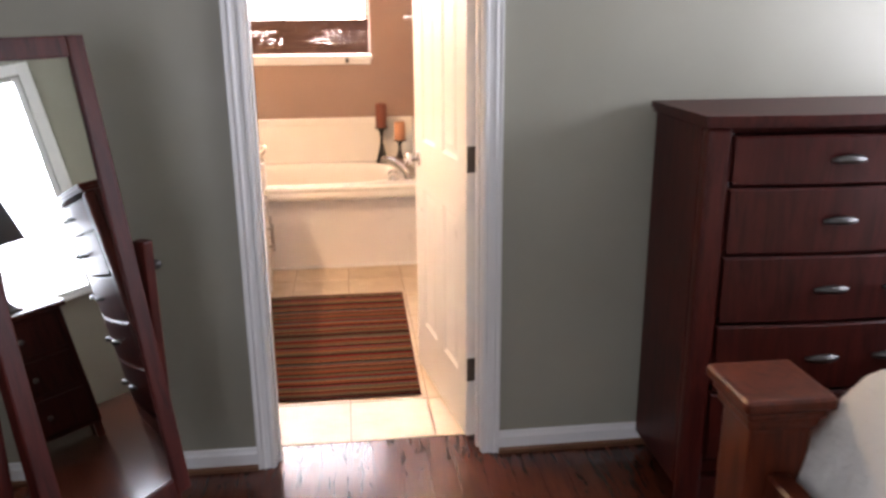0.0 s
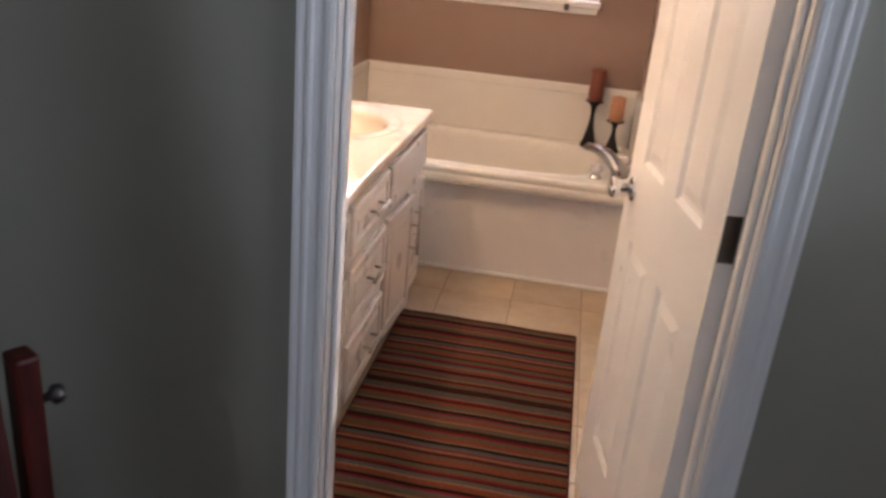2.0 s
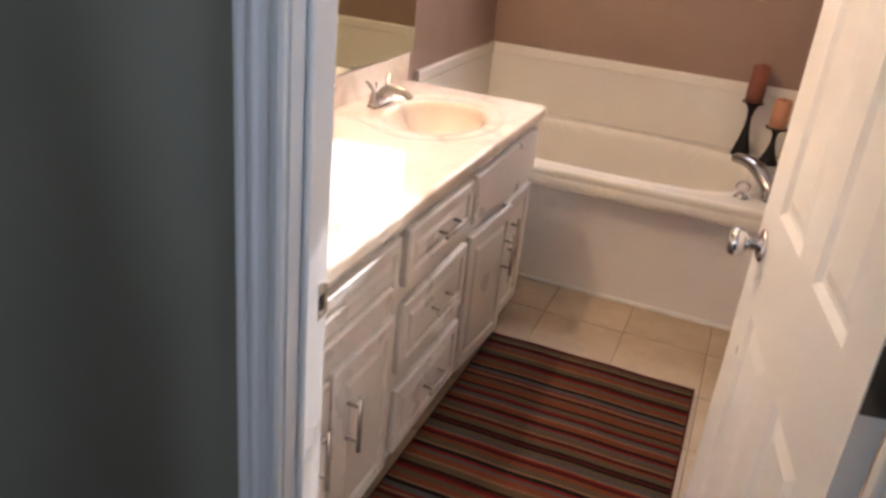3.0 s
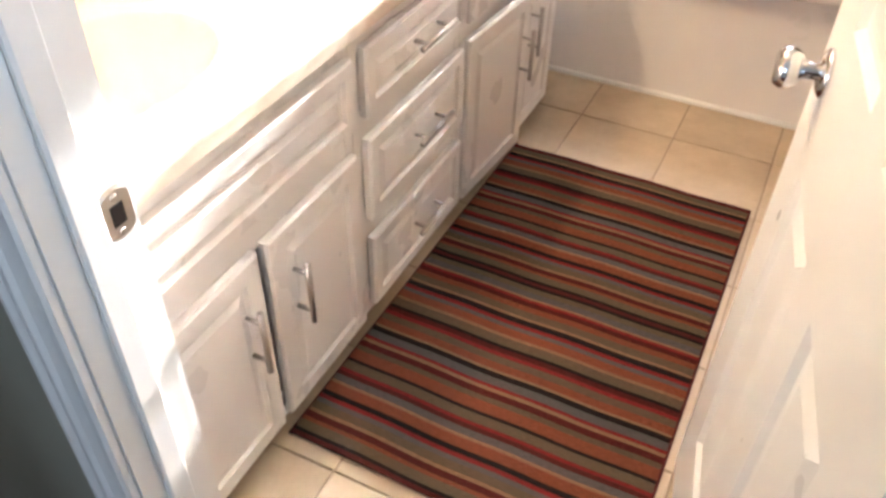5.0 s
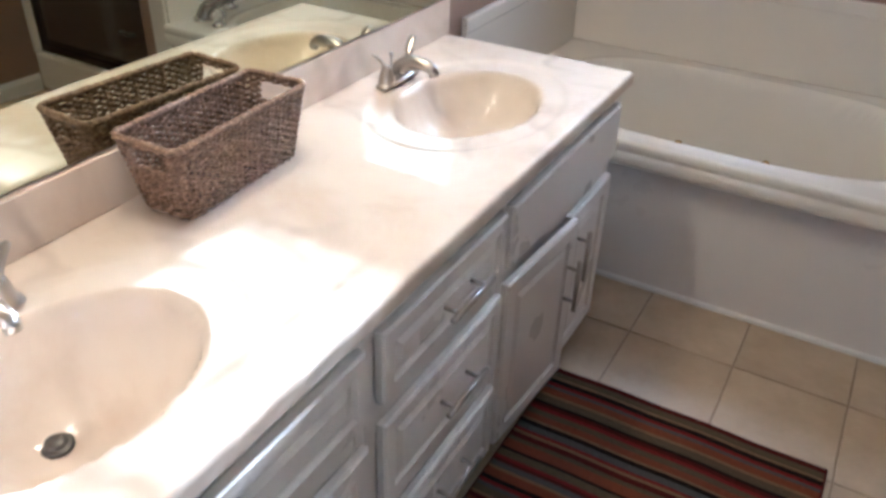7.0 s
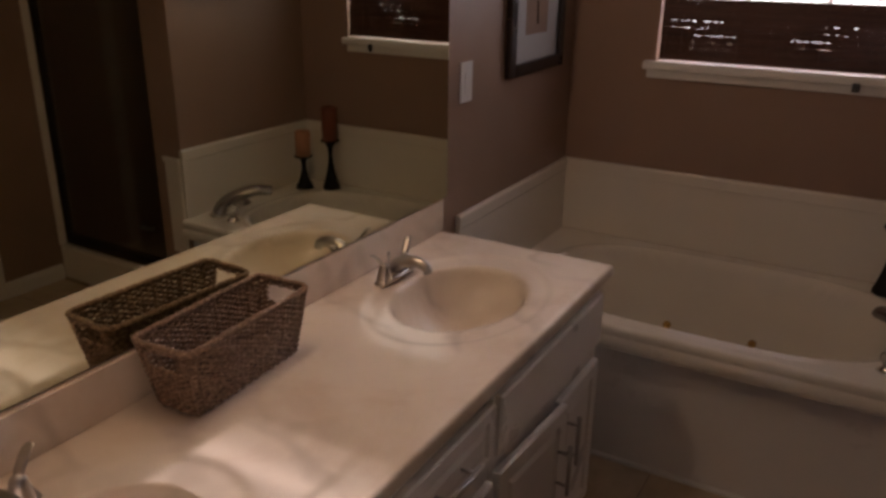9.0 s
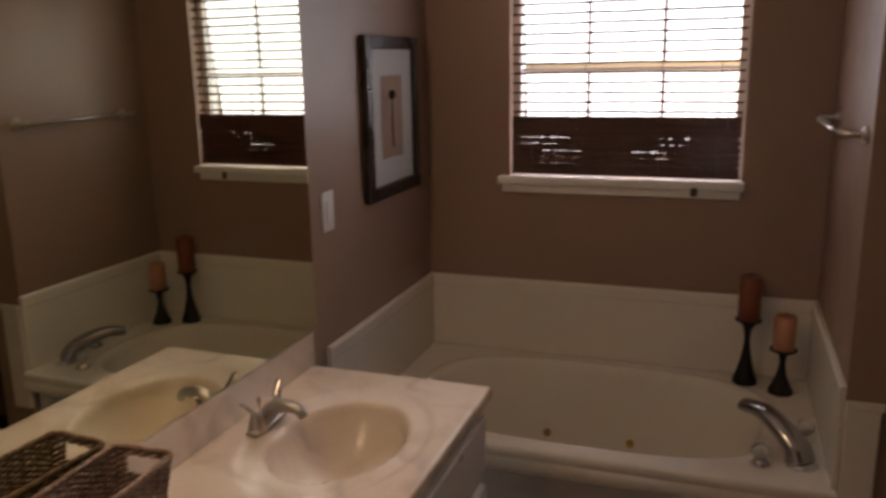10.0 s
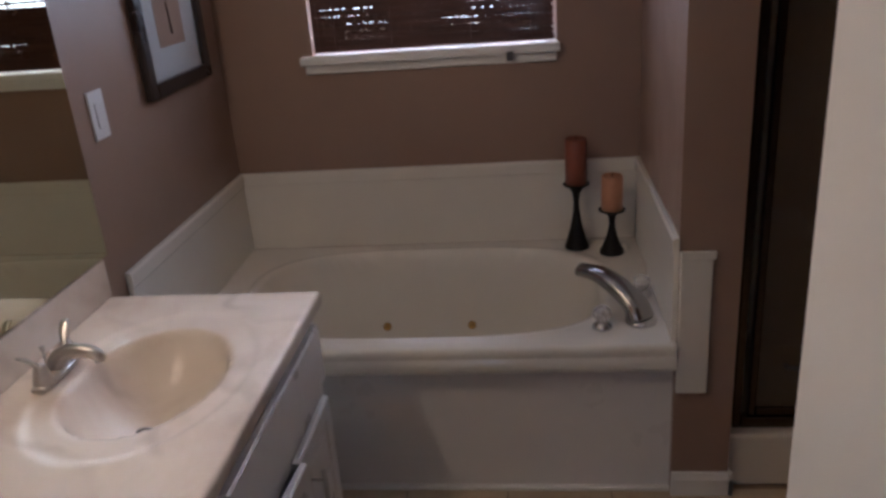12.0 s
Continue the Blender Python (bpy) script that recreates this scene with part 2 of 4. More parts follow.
bump(TILE, noise_node(TILE, addv.outputs[0], 9, 4), 0.08, 0.004)


def yarn(name, c):
    m = material(name, c, 0.95, 0, 0.1)
    n, l, b = nodes_of(m)
    v = coords(m, (60, 900, 1))
    g = noise_node(m, v, 1.5, 3)
    l.new(ramp(m, g, [(0.25, tuple(x * 0.5 for x in c)), (0.75, tuple(min(1, x * 1.4) for x in c))]), b.inputs["Base Color"])
    bump(m, g, 0.6, 0.004)
    return m


RUG_YARNS = [yarn("rug_" + k, c) for k, c in (
    ("maroon", (0.085, 0.016, 0.014)), ("black", (0.018, 0.013, 0.012)), ("olive", (0.115, 0.085, 0.05)),
    ("tan", (0.25, 0.145, 0.075)), ("rust", (0.2, 0.06, 0.03)), ("grey", (0.1, 0.09, 0.08)), ("red", (0.2, 0.022, 0.022)))]

# ---------- setting: bathroom ----------
H = 2.44
DX0, DX1 = 0.750, 1.475          # door opening
WY0, WY1 = -0.088, 0.012         # door wall faces
DH = 2.05
CX, CZ, CY = 0.577, 0.825, 1.93  # counter front, top, far end
TY = 2.144                       # tub rim front
DECK = 0.53
AX = 1.502                       # tub alcove, far side
bm = bmesh.new()
for x0, x1, z0 in ((-0.10, DX0 - 0.018, 0), (DX1 + 0.018, 2.55, 0), (DX0 - 0.018, DX1 + 0.018, DH + 0.02)):
    add_box(bm, x0, -0.037, z0, x1, WY1, H)
setting("wall_door_bath", bm, WALL_BATH, "taupe painted bathroom wall around the doorway", "wall")
bm = bmesh.new()
for x0, x1, z0 in ((-0.72, DX0 - 0.018, 0), (DX1 + 0.018, 3.95, 0), (DX0 - 0.018, DX1 + 0.018, DH + 0.02)):
    add_box(bm, x0, WY0, z0, x1, -0.04, H)
setting("wall_door_bedroom", bm, WALL_BED, "grey-green painted bedroom wall around the doorway", "wall")
setting("wall_left", box(-0.1, WY1, 0, 0, 3.0, H), WALL_BATH, "taupe painted bathroom wall behind the vanity", "wall")
WX0, WX1, WZ0, WZ1 = 0.345, 1.215, 1.26, 2.10
bm = bmesh.new()
for a in ((-0.1, 0, WX0, H), (WX1, 0, 2.65, H), (WX0, 0, WX1, WZ0), (WX0, WZ1, WX1, H)):
    add_box(bm, a[0], 3.0, a[1], a[2], 3.14, a[3])
setting("wall_window", bm, WALL_BATH, "taupe painted bathroom wall with a window opening", "wall")
setting("wall_stub", box(AX, 2.18, 0, 1.668, 3.0, H), WALL_BATH, "taupe partition wall between tub and shower", "wall")
CY0, CY1 = 1.10, 1.825           # closet doorway in the far side wall
bm = bmesh.new()
for y0, y1, z0 in ((WY1, CY0, 0), (CY1, 3.0, 0), (CY0, CY1, DH)):
    add_box(bm, 2.55, y0, z0, 2.65, y1, H)
setting("wall_right", bm, WALL_BATH, "taupe bathroom wall beside the shower with a closet doorway", "wall")
# unseen box assumed behind the doorway, closed so that the opening stays dark
bm = bmesh.new()
for a in ((2.651, 0.70, 0, 2.70, 0.75, H), (2.70, 0.70, 0, 3.90, 0.75, H), (2.651, 2.20, 0, 3.90, 2.25, H), (3.85, 0.751, 0, 3.90, 2.199, H)):
    add_box(bm, *a)
setting("wall_closet", bm, WALL_BATH, "unseen taupe walls of the assumed closet", "wall")
setting("floor_closet", box(2.551, 0.70, -0.06, 3.90, 2.25, -0.004), SHOE, "brown floor of the assumed closet", "floor")
setting("ceiling_closet", box(2.651, 0.70, H + 0.001, 3.90, 2.25, H + 0.1), CEILING, "white closet ceiling", "ceiling")
for y0, y1 in ((CY0 - 0.07, CY0 + 0.001), (CY1 - 0.001, CY1 + 0.07)):
    setting("closet_casing", box(2.534, y0, 0, 2.549, y1, DH + 0.07, bevel=0.005, seg=2), TRIM, "cream painted casing of the closet doorway", "trim")
setting("closet_casing", box(2.534, CY0 + 0.0015, DH - 0.001, 2.549, CY1 - 0.0015, DH + 0.07, bevel=0.005, seg=2), TRIM, "cream painted casing over the closet doorway", "trim")
for y0, y1 in ((CY0 - 0.001, CY0 + 0.017), (CY1 - 0.017, CY1 + 0.001)):
    setting("closet_jamb", box(2.5495, y0, 0, 2.6495, y1, DH - 0.0015), TRIM, "cream painted closet door jamb", "trim")
setting("ceiling_bath", box(-0.1, -0.02, H, 2.65, 3.14, H + 0.1), CEILING, "white bathroom ceiling", "ceiling")
floor_bath = setting("floor_bath", box(0.0, 0.04, -0.06, 2.55, 3.0, -0.003), GROUT, "beige tiled bathroom floor with brown grout lines", "floor")
# bedroom shell
BX0, BX1, BY0 = -0.62, 3.95, -4.75
floor_bedroom = setting("floor_bedroom", box(BX0, BY0, -0.06, BX1, 0.04, -0.012), SHOE, "dark red-brown hardwood bedroom floor", "floor")
setting("ceiling_bedroom", box(BX0 - 0.1, BY0 - 0.1, H, BX1 + 0.1, -0.02, H + 0.1), CEILING, "white bedroom ceiling", "ceiling")
setting("wall_bedroom_left", box(BX0 - 0.1, BY0, 0, BX0, WY0, H), WALL_BED, "grey-green painted bedroom wall", "wall")


def wall_with_hole(name, x0, y0, x1, y1, u0, u1, z0, z1, along):
    bm = bmesh.new()
    for ua, ub, za, zb in ((None, u0, 0, H), (u1, None, 0, H), (u0, u1, 0, z0), (u0, u1, z1, H)):
        if along == "y":
            add_box(bm, x0, y0 if ua is None else ua, za, x1, y1 if ub is None else ub, zb)
        else:
            add_box(bm, x0 if ua is None else ua, y0, za, x1 if ub is None else ub, y1, zb)
    return setting(name, bm, WALL_BED, "grey-green painted bedroom wall with a window opening", "wall")


wall_with_hole("wall_bedroom_right", BX1, BY0, BX1 + 0.12, WY0, -1.6, -0.4, 0.72, 2.1, "y")
# opening for the unseen back window that goes with the fill lamp
wall_with_hole("wall_bedroom_back", BX0, BY0 - 0.12, BX1, BY0, -0.4, 0.8, 0.72, 2.1, "x")


# baseboards and shoe mouldings
def skirting(name, p, q, normal, mat=TRIM, h=0.082, d=0.013, label="white painted baseboard along the wall"):
    """A moulded board from p to q, standing out along normal."""
    bm = bmesh.new()
    prof = [(0, 0), (d, 0), (d, h * 0.72), (d * 0.75, h * 0.8), (d * 0.6, h * 0.86), (d * 0.45, h * 0.97), (0, h)]
    rows = [[bm.verts.new((e[0] + normal[0] * a, e[1] + normal[1] * a, z)) for a, z in prof] for e in (p, q)]
    for i in range(len(prof)):
        j = (i + 1) % len(prof)
        bm.faces.new((rows[0][i], rows[0][j], rows[1][j], rows[1][i]))
    bm.faces.new(rows[0][::-1])
    bm.faces.new(rows[1])
    return setting(name, bm, mat, label, "baseboard")


CW = 0.064
for p, q in (((BX0, WY0 - 0.001), (DX0 - CW, WY0 - 0.001)), ((DX1 + CW, WY0 - 0.001), (BX1, WY0 - 0.001))):
    skirting("baseboard", p, q, (0, -1))
    skirting("shoe_moulding", (p[0], p[1] - 0.013), (q[0], q[1] - 0.013), (0, -1), SHOE, 0.02, 0.012, "brown wooden shoe moulding along the baseboard")
skirting("baseboard", (AX + 0.0, 2.179), (1.681, 2.179), (0, -1))
skirting("baseboard", (1.669, 2.166), (1.669, 2.215), (1, 0))
skirting("baseboard", (DX1 + CW, WY1 + 0.001), (2.55, WY1 + 0.001), (0, 1))
skirting("baseboard", (2.549, WY1), (2.549, CY0 - 0.071), (-1, 0))
skirting("baseboard", (2.549, CY1 + 0.071), (2.549, 2.212), (-1, 0))


# door casing: ribbed profile swept up the side of the opening
def casing(name, x_in, side, y, face, z1):
    """side -1: leg on the low-x side; face -1: bedroom side."""
    bm = bmesh.new()
    prof = [(0.0, 0.0), (0.0, 0.010), (0.006, 0.013), (0.014, 0.013), (0.018, 0.009), (0.034, 0.012), (0.040, 0.016), (0.046, 0.016), (0.050, 0.013), (0.060, 0.017), (0.066, 0.017), (0.066, 0.0)]
    rows = [[bm.verts.new((x_in + side * a * 0.95, y + face * d, z)) for a, d in prof] for z in (0.0, z1)]
    for i in range(len(prof)):
        j = (i + 1) % len(prof)
        bm.faces.new((rows[0][i], rows[0][j], rows[1][j], rows[1][i]))
    bm.faces.new(rows[0][::-1])
    bm.faces.new(rows[1])
    return setting(name, bm, TRIM, "white moulded door casing", "trim")


for y, face in ((WY0 - 0.001, -1), (WY1 + 0.001, 1)):
    casing("door_casing", DX0 - 0.004, -1, y, face, DH + 0.004)
    casing("door_casing", DX1 + 0.004, 1, y, face, DH + 0.004)
    setting("door_casing", box(DX0 - 0.07, y if face > 0 else y - 0.017, DH + 0.005, DX1 + 0.07, y + 0.017 if face > 0 else y, DH + 0.07, bevel=0.004), TRIM, "white moulded casing over the doorway", "trim")
setting("door_jamb", box(DX0 - 0.017, WY0, 0, DX0, WY1, DH), TRIM, "white painted door jamb", "trim")
setting("door_jamb", box(DX1, WY0, 0, DX1 + 0.017, WY1, DH), TRIM, "white painted door jamb", "trim")
setting("door_jamb", box(DX0 - 0.017, WY0, DH + 0.001, DX1 + 0.017, WY1, DH + 0.019), TRIM, "white painted head of the doorway", "trim")
DS = WY1 - 0.037
setting("door_stop", box(DX0 + 0.0005, DS - 0.034, 0, DX0 + 0.011, DS, DH - 0.012, bevel=0.003), TRIM, "white door stop strip on the jamb", "trim")
setting("door_stop", box(DX1 - 0.011, DS - 0.034, 0, DX1 - 0.0005, DS, DH - 0.012, bevel=0.003), TRIM, "white door stop strip on the jamb", "trim")

# strike plate on the jamb
sp = thing("strike_plate", "brushed metal strike plate on the white door jamb", "door hardware")
bm = lathe([(0.030, DX0 + 0.0115), (0.030, DX0 + 0.0125), (0.027, DX0 + 0.0145), (0.0, DX0 + 0.0145)], 20, axis="x")
for vtx in bm.verts:
    vtx.co.y = WY1 - 0.016 + max(-0.018, min(0.018, vtx.co.y * 1.0))
    vtx.co.z += 0.962
    vtx.co.x -= 0.011
part("plate", bm, NICKEL, sp)
# black slip on the plate's face stands in for the shade inside the hole
part("latch_hole_shade", box(DX0 + 0.0037, WY1 - 0.025, 0.950, DX0 + 0.0045, WY1 - 0.009, 0.974), BLACKIRON, sp)
for z in (0.942, 0.982):
    part("screw", lathe([(0.0, 0), (0.004, 0.0004), (0.0035, 0.0015), (0, 0.002)], 10, at=(DX0 + 0.0035, WY1 - 0.017, z), axis="x"), NICKEL, sp)


# ---------- the door ----------
def raised_panel(bm, x0, x1, z0, z1, y, s, depth=0.009, mat=0):
    """A sunk moulding and a raised field on the face y (s: outward sign)."""
    steps = [(0.0, 0.0), (0.012, -depth), (0.022, -depth), (0.045, -0.002)]
    rings = []
    for inset, d in steps:
        rings.append([bm.verts.new((x, y + s * d, z)) for x, z in ((x0 + inset, z0 + inset), (x1 - inset, z0 + inset), (x1 - inset, z1 - inset), (x0 + inset, z1 - inset))])
    for a, b in zip(rings, rings[1:]):
        for i in range(4):
            j = (i + 1) % 4
            bm.faces.new((a[i], a[j], b[j], b[i]))
    bm.faces.new(rings[-1])


def face_with_holes(bm, us, vs, holes, make):
    """Quads over the grid us x vs, but for the cells in holes."""
    for i in range(len(us) - 1):
        for j in range(len(vs) - 1):
            if (i, j) not in holes:
                bm.faces.new([bm.verts.new(make(u, v)) for u, v in ((us[i], vs[j]), (us[i + 1], vs[j]), (us[i + 1], vs[j + 1]), (us[i], vs[j + 1]))])


DW, DT = 0.700, 0.035
DANGLE = 9.6
door = thing("door_1", "white six-panel interior door standing open into the bathroom", "door", pose(DX1 - 0.002, WY1 + 0.004, 0.0, 0, 0, 90 + DANGLE))
bm = bmesh.new()
us = [0.0, 0.105, 0.295, 0.393, 0.583, DW]
vs = [0.012, 0.235, 0.835, 1.035, 1.62, 1.72, 1.93, 2.04]
holes = [(i, j) for i in (1, 3) for j in (1, 3, 5)]
for y, s in ((0.0, -1), (DT, 1)):
    face_with_holes(bm, us, vs, holes, lambda u, v: (u, y, v))
    for i, j in holes:
        raised_panel(bm, us[i], us[i + 1], vs[j], vs[j + 1], y, s)
for q in (((0, 0), (0, DT)), ((DW, 0), (DW, DT))):
    bm.faces.new([bm.verts.new(p) for p in ((q[0][0], 0, vs[0]), (q[0][0], DT, vs[0]), (q[0][0], DT, vs[-1]), (q[0][0], 0, vs[-1]))])
for z in (vs[0], vs[-1]):
    bm.faces.new([bm.verts.new(p) for p in ((0, 0, z), (DW, 0, z), (DW, DT, z), (0, DT, z))])
bmesh.ops.remove_doubles(bm, verts=bm.verts, dist=1e-5)
part("leaf", bm, TRIM, door)
KX, KZ = DW - 0.066, 0.955
for s, y0 in ((1, DT), (-1, 0.0)):
    k = part("knob", lathe([(0.0, y0 + s * 0.020), (0.012, y0 + s * 0.021), (0.013, y0 + s * 0.030), (0.022, y0 + s * 0.036), (0.027, y0 + s * 0.046), (0.027, y0 + s * 0.056), (0.022, y0 + s * 0.063), (0.0, y0 + s * 0.065)], 20, at=(KX, 0, KZ), axis="y"), CHROME, door, "polished chrome door knob", True)
    part("rosette", lathe([(0.0, y0 - s * 0.0), (0.032, y0 + s * 0.001), (0.032, y0 + s * 0.005), (0.024, y0 + s * 0.010), (0.011, y0 + s * 0.012), (0.010, y0 + s * 0.022)], 20, at=(KX, 0, KZ), axis="y"), CHROME, door, "", True)
part("latch_plate", box(DW - 0.0005, 0.006, KZ - 0.028, DW + 0.001, DT - 0.006, KZ + 0.028), NICKEL, door)
# dark metal for a bronze look, with shade of the door gap included
for z in (0.28, 1.056, 1.82):
    hg = part("hinge", box(-0.0015, 0.003, z - 0.045, 0.0, DT - 0.002, z + 0.045), PEWTER, door, "dull dark metal butt hinge")
    part("barrel", lathe([(0.006, z - 0.046), (0.006, z + 0.046)], 10, at=(-0.004, -0.005, 0)), PEWTER, hg)
for z in (0.28, 1.056, 1.82):
    hl = thing("hinge_leaf", "dull dark metal hinge leaf on the door jamb", "hinge", group="jamb hinge leaves")
    part("plate", box(DX1 - 0.0015, WY1 - 0.037, z - 0.045, DX1 - 0.0002, WY1 - 0.003, z + 0.045), PEWTER, hl)
    for dz in (-0.03, 0.0, 0.03):
        part("screw", lathe([(0.004, 0), (0.0035, -0.0012), (0, -0.0016)], 8, at=(DX1 - 0.0015, WY1 - 0.022, z + dz), axis="x"), PEWTER, hl)

# ---------- vanity ----------
FX = 0.552     # face frame


def bar_pull(parent, c, axis, length=0.15):
    """A round bar on two posts; c: centre on the front; axis 'y' or 'z'."""
    x, y, z = c
    d = Vector((0, 1, 0)) if axis == "y" else Vector((0, 0, 1))
    o = Vector((x + 0.032, y, z))
    bm = tube([o - d * length / 2, o + d * length / 2], 0.0062, 12)
    for s in (-1, 1):
        q = o + d * s * length * 0.32
        tube([(x - 0.001, q.y, q.z), (q.x, q.y, q.z)], 0.0045, 10, bm)
    part("handle", bm, NICKEL, parent, "brushed nickel bar handle", True)


def front(parent, name, y0, y1, z0, z1, x=FX + 0.0015, t=0.019, raised=True, tilt=0.0, label=""):
    """A door or drawer front with a sunk, bevelled centre; local x is outward."""
    bm = bmesh.new()
    m = 0.042 if z1 - z0 > 0.25 else 0.030
    prof = [(0.0, 0.0), (0.0, t - 0.005), (0.005, t)]
    if raised:
        prof += [(m, t), (m + 0.007, t - 0.007), (m + 0.014, t - 0.007), (m + 0.028, t - 0.001)]
    rings = [[bm.verts.new((d, a, b)) for a, b in ((y0 + i, z0 + i), (y1 - i, z0 + i), (y1 - i, z1 - i), (y0 + i, z1 - i))] for i, d in prof]
    for a, b in zip(rings, rings[1:]):
        for i in range(4):
            j = (i + 1) % 4
            bm.faces.new((a[i], a[j], b[j], b[i]))
    bm.faces.new(rings[-1])
    bm.faces.new(rings[0][::-1])
    ob = part(name, bm, CABINET, parent, label)
    if tilt:
        hinge = y0 if tilt > 0 else y1
        ob.matrix_basis = pose(x, hinge, 0, 0, 0, -tilt) @ pose(0, -hinge, 0)
    else:
        ob.location.x = x
    return ob


def carcass(name, label, y0, y1):
    v = thing(name, label, "cabinet", group="vanity cabinets")
    zt = CZ - 0.036
    bm = bmesh.new()
    for a in ((0.004, y0, 0.095, FX - 0.018, y0 + 0.016, zt), (0.004, y1 - 0.016, 0.095, FX - 0.018, y1, zt), (0.004, y0 + 0.0165, 0.095, FX - 0.018, y1 - 0.0165, 0.111), (0.004, y0 + 0.0165, 0.1115, 0.010, y1 - 0.0165, zt)):
        add_box(bm, *a)
    part("body", bm, CABINET, v)
    part("toe_kick", box(0.03, y0 + 0.001, 0.0, FX - 0.065, y1 - 0.001, 0.094), CABINET, v)
    bm = bmesh.new()
    for a in ((y0, 0.06, y0 + 0.028, zt), (y1 - 0.028, 0.06, y1, zt), (y0 + 0.028, zt - 0.048, y1 - 0.028, zt), (y0 + 0.028, 0.06, y1 - 0.028, 0.095)):
        add_box(bm, FX - 0.0175, a[0], a[1], FX, a[2], a[3])
    part("face_frame", bm, CABINET, v)
    part("rail", box(FX - 0.017, y0 + 0.0285, 0.530, FX - 0.0005, y1 - 0.0285, 0.612), CABINET, v)
    return v


va = carcass("sink_cabinet", "white painted sink cabinet with two doors beside the doorway", 0.032, 0.718)
front(va, "false_front", 0.075, 0.705, 0.600, 0.752)
for y0, y1, hy in ((0.075, 0.375, 0.318), (0.397, 0.705, 0.462)):
    d = front(va, "cabinet_door", y0, y1, 0.075, 0.543)
    bar_pull(d, (0.019, hy, 0.387), "z")
vb = carcass("drawer_cabinet", "white painted bathroom cabinet with three drawers", 0.7195, 1.213)
part("rail", box(FX - 0.017, 0.748, 0.275, FX - 0.0005, 1.1845, 0.358), CABINET, vb)
for z0, z1 in ((0.600, 0.752), (0.343, 0.550), (0.085, 0.290)):
    d = front(vb, "drawer", 0.750, 1.205, z0, z1)
    bar_pull(d, (0.019, 1.00, (z0 + z1) / 2 + 0.005), "y", 0.16)
vc = carcass("sink_cabinet", "white painted sink cabinet beside the bathtub, one door ajar", 1.2145, 1.905)
front(vc, "false_front", 1.232, 1.885, 0.600, 0.752, raised=False)
d = front(vc, "cabinet_door", 1.232, 1.588, 0.075, 0.556, tilt=4.0, label="white cabinet door standing slightly ajar")
bar_pull(d, (0.019, 1.545, 0.39), "z")
d = front(vc, "cabinet_door", 1.598, 1.885, 0.075, 0.545)
bar_pull(d, (0.019, 1.66, 0.405), "z")

# countertop with two moulded bowls
BOWLS = ((0.305, 0.378), (0.308, 1.520))
top = thing("vanity_countertop", "cream veined cultured marble countertop with two moulded basins", "countertop")


def top_z(x, y):
    z = CZ
    for cx, cy in BOWLS:
        dx, dy = x - cx, y - cy
        r = math.hypot(dx / 0.160, dy / 0.215)
        q = math.hypot(dx / 0.222, dy / 0.305)
        if q < 1:
            k = min(1, (1 - q) / 0.07)
            z -= 0.004 * k * k * (3 - 2 * k)
        if r < 1:
            k = 1 - r * r
            z -= 0.140 * (k ** 0.72)
    edge = min(CX - x, CY - y)
    if edge < 0.01:
        z -= 0.01 - math.sqrt(max(0, 0.01 ** 2 - (0.01 - edge) ** 2))
    return z


bm = bmesh.new()
xs = sorted(set([0.003 + i * 0.0085 for i in range(67)] + [CX - 0.006, CX - 0.003, CX - 0.001, CX]))
xs = [x for x in xs if x <= CX]
Y0 = WY1 + 0.019
ys = [Y0 + i * (CY - 0.008 - Y0) / 205 for i in range(206)] + [CY - 0.005, CY - 0.002, CY]
grid = [[bm.verts.new((x, y, top_z(x, y))) for y in ys] for x in xs]
for i in range(len(xs) - 1):
    for j in range(len(ys) - 1):
        bm.faces.new((grid[i][j], grid[i + 1][j], grid[i + 1][j + 1], grid[i][j + 1]))
low = CZ - 0.034
f_prev, e_prev = grid[-1], [col[-1] for col in grid]
for zr in (CZ - 0.013, CZ - 0.030, low):
    f_row = [bm.verts.new((CX, y, zr)) for y in ys]
    e_row = [bm.verts.new((x, CY, zr)) for x in xs]
    for j in range(len(ys) - 1):
        bm.faces.new((f_prev[j], f_row[j], f_row[j + 1], f_prev[j + 1]))
    for i in range(len(xs) - 1):
        bm.faces.new((e_prev[i], e_prev[i + 1], e_row[i + 1], e_row[i]))
    f_prev, e_prev = f_row, e_row
bm.faces.new((bm.verts.new((FX + 0.002, Y0, low)), bm.verts.new((CX, Y0, low)), bm.verts.new((CX, CY, low)), bm.verts.new((FX + 0.002, CY, low))))
for f in bm.faces:
    f.smooth = True
part("slab", bm, MARBLE, top)
part("backsplash", box(0.002, Y0, CZ + 0.001, 0.022, CY, 0.929, bevel=0.003, seg=2), MARBLE, top)
part("side_splash", box(0.0225, WY1 + 0.001, CZ - 0.03, DX0 - 0.075 if DX0 - 0.075 < 0.57 else 0.57, WY1 + 0.0185, 0.929, bevel=0.003, seg=2), MARBLE, top)
for cx, cy in BOWLS:
    dr = part("drain", lathe([(0.0, -0.002), (0.024, -0.002), (0.024, 0.002), (0.019, 0.0045), (0.017, 0.003), (0.016, 0.008), (0.010, 0.011), (0, 0.012)], 24, at=(cx - 0.035, cy - 0.01, top_z(cx - 0.035, cy - 0.01) + 0.001)), PEWTER, top, "round brushed metal pop-up drain", True)


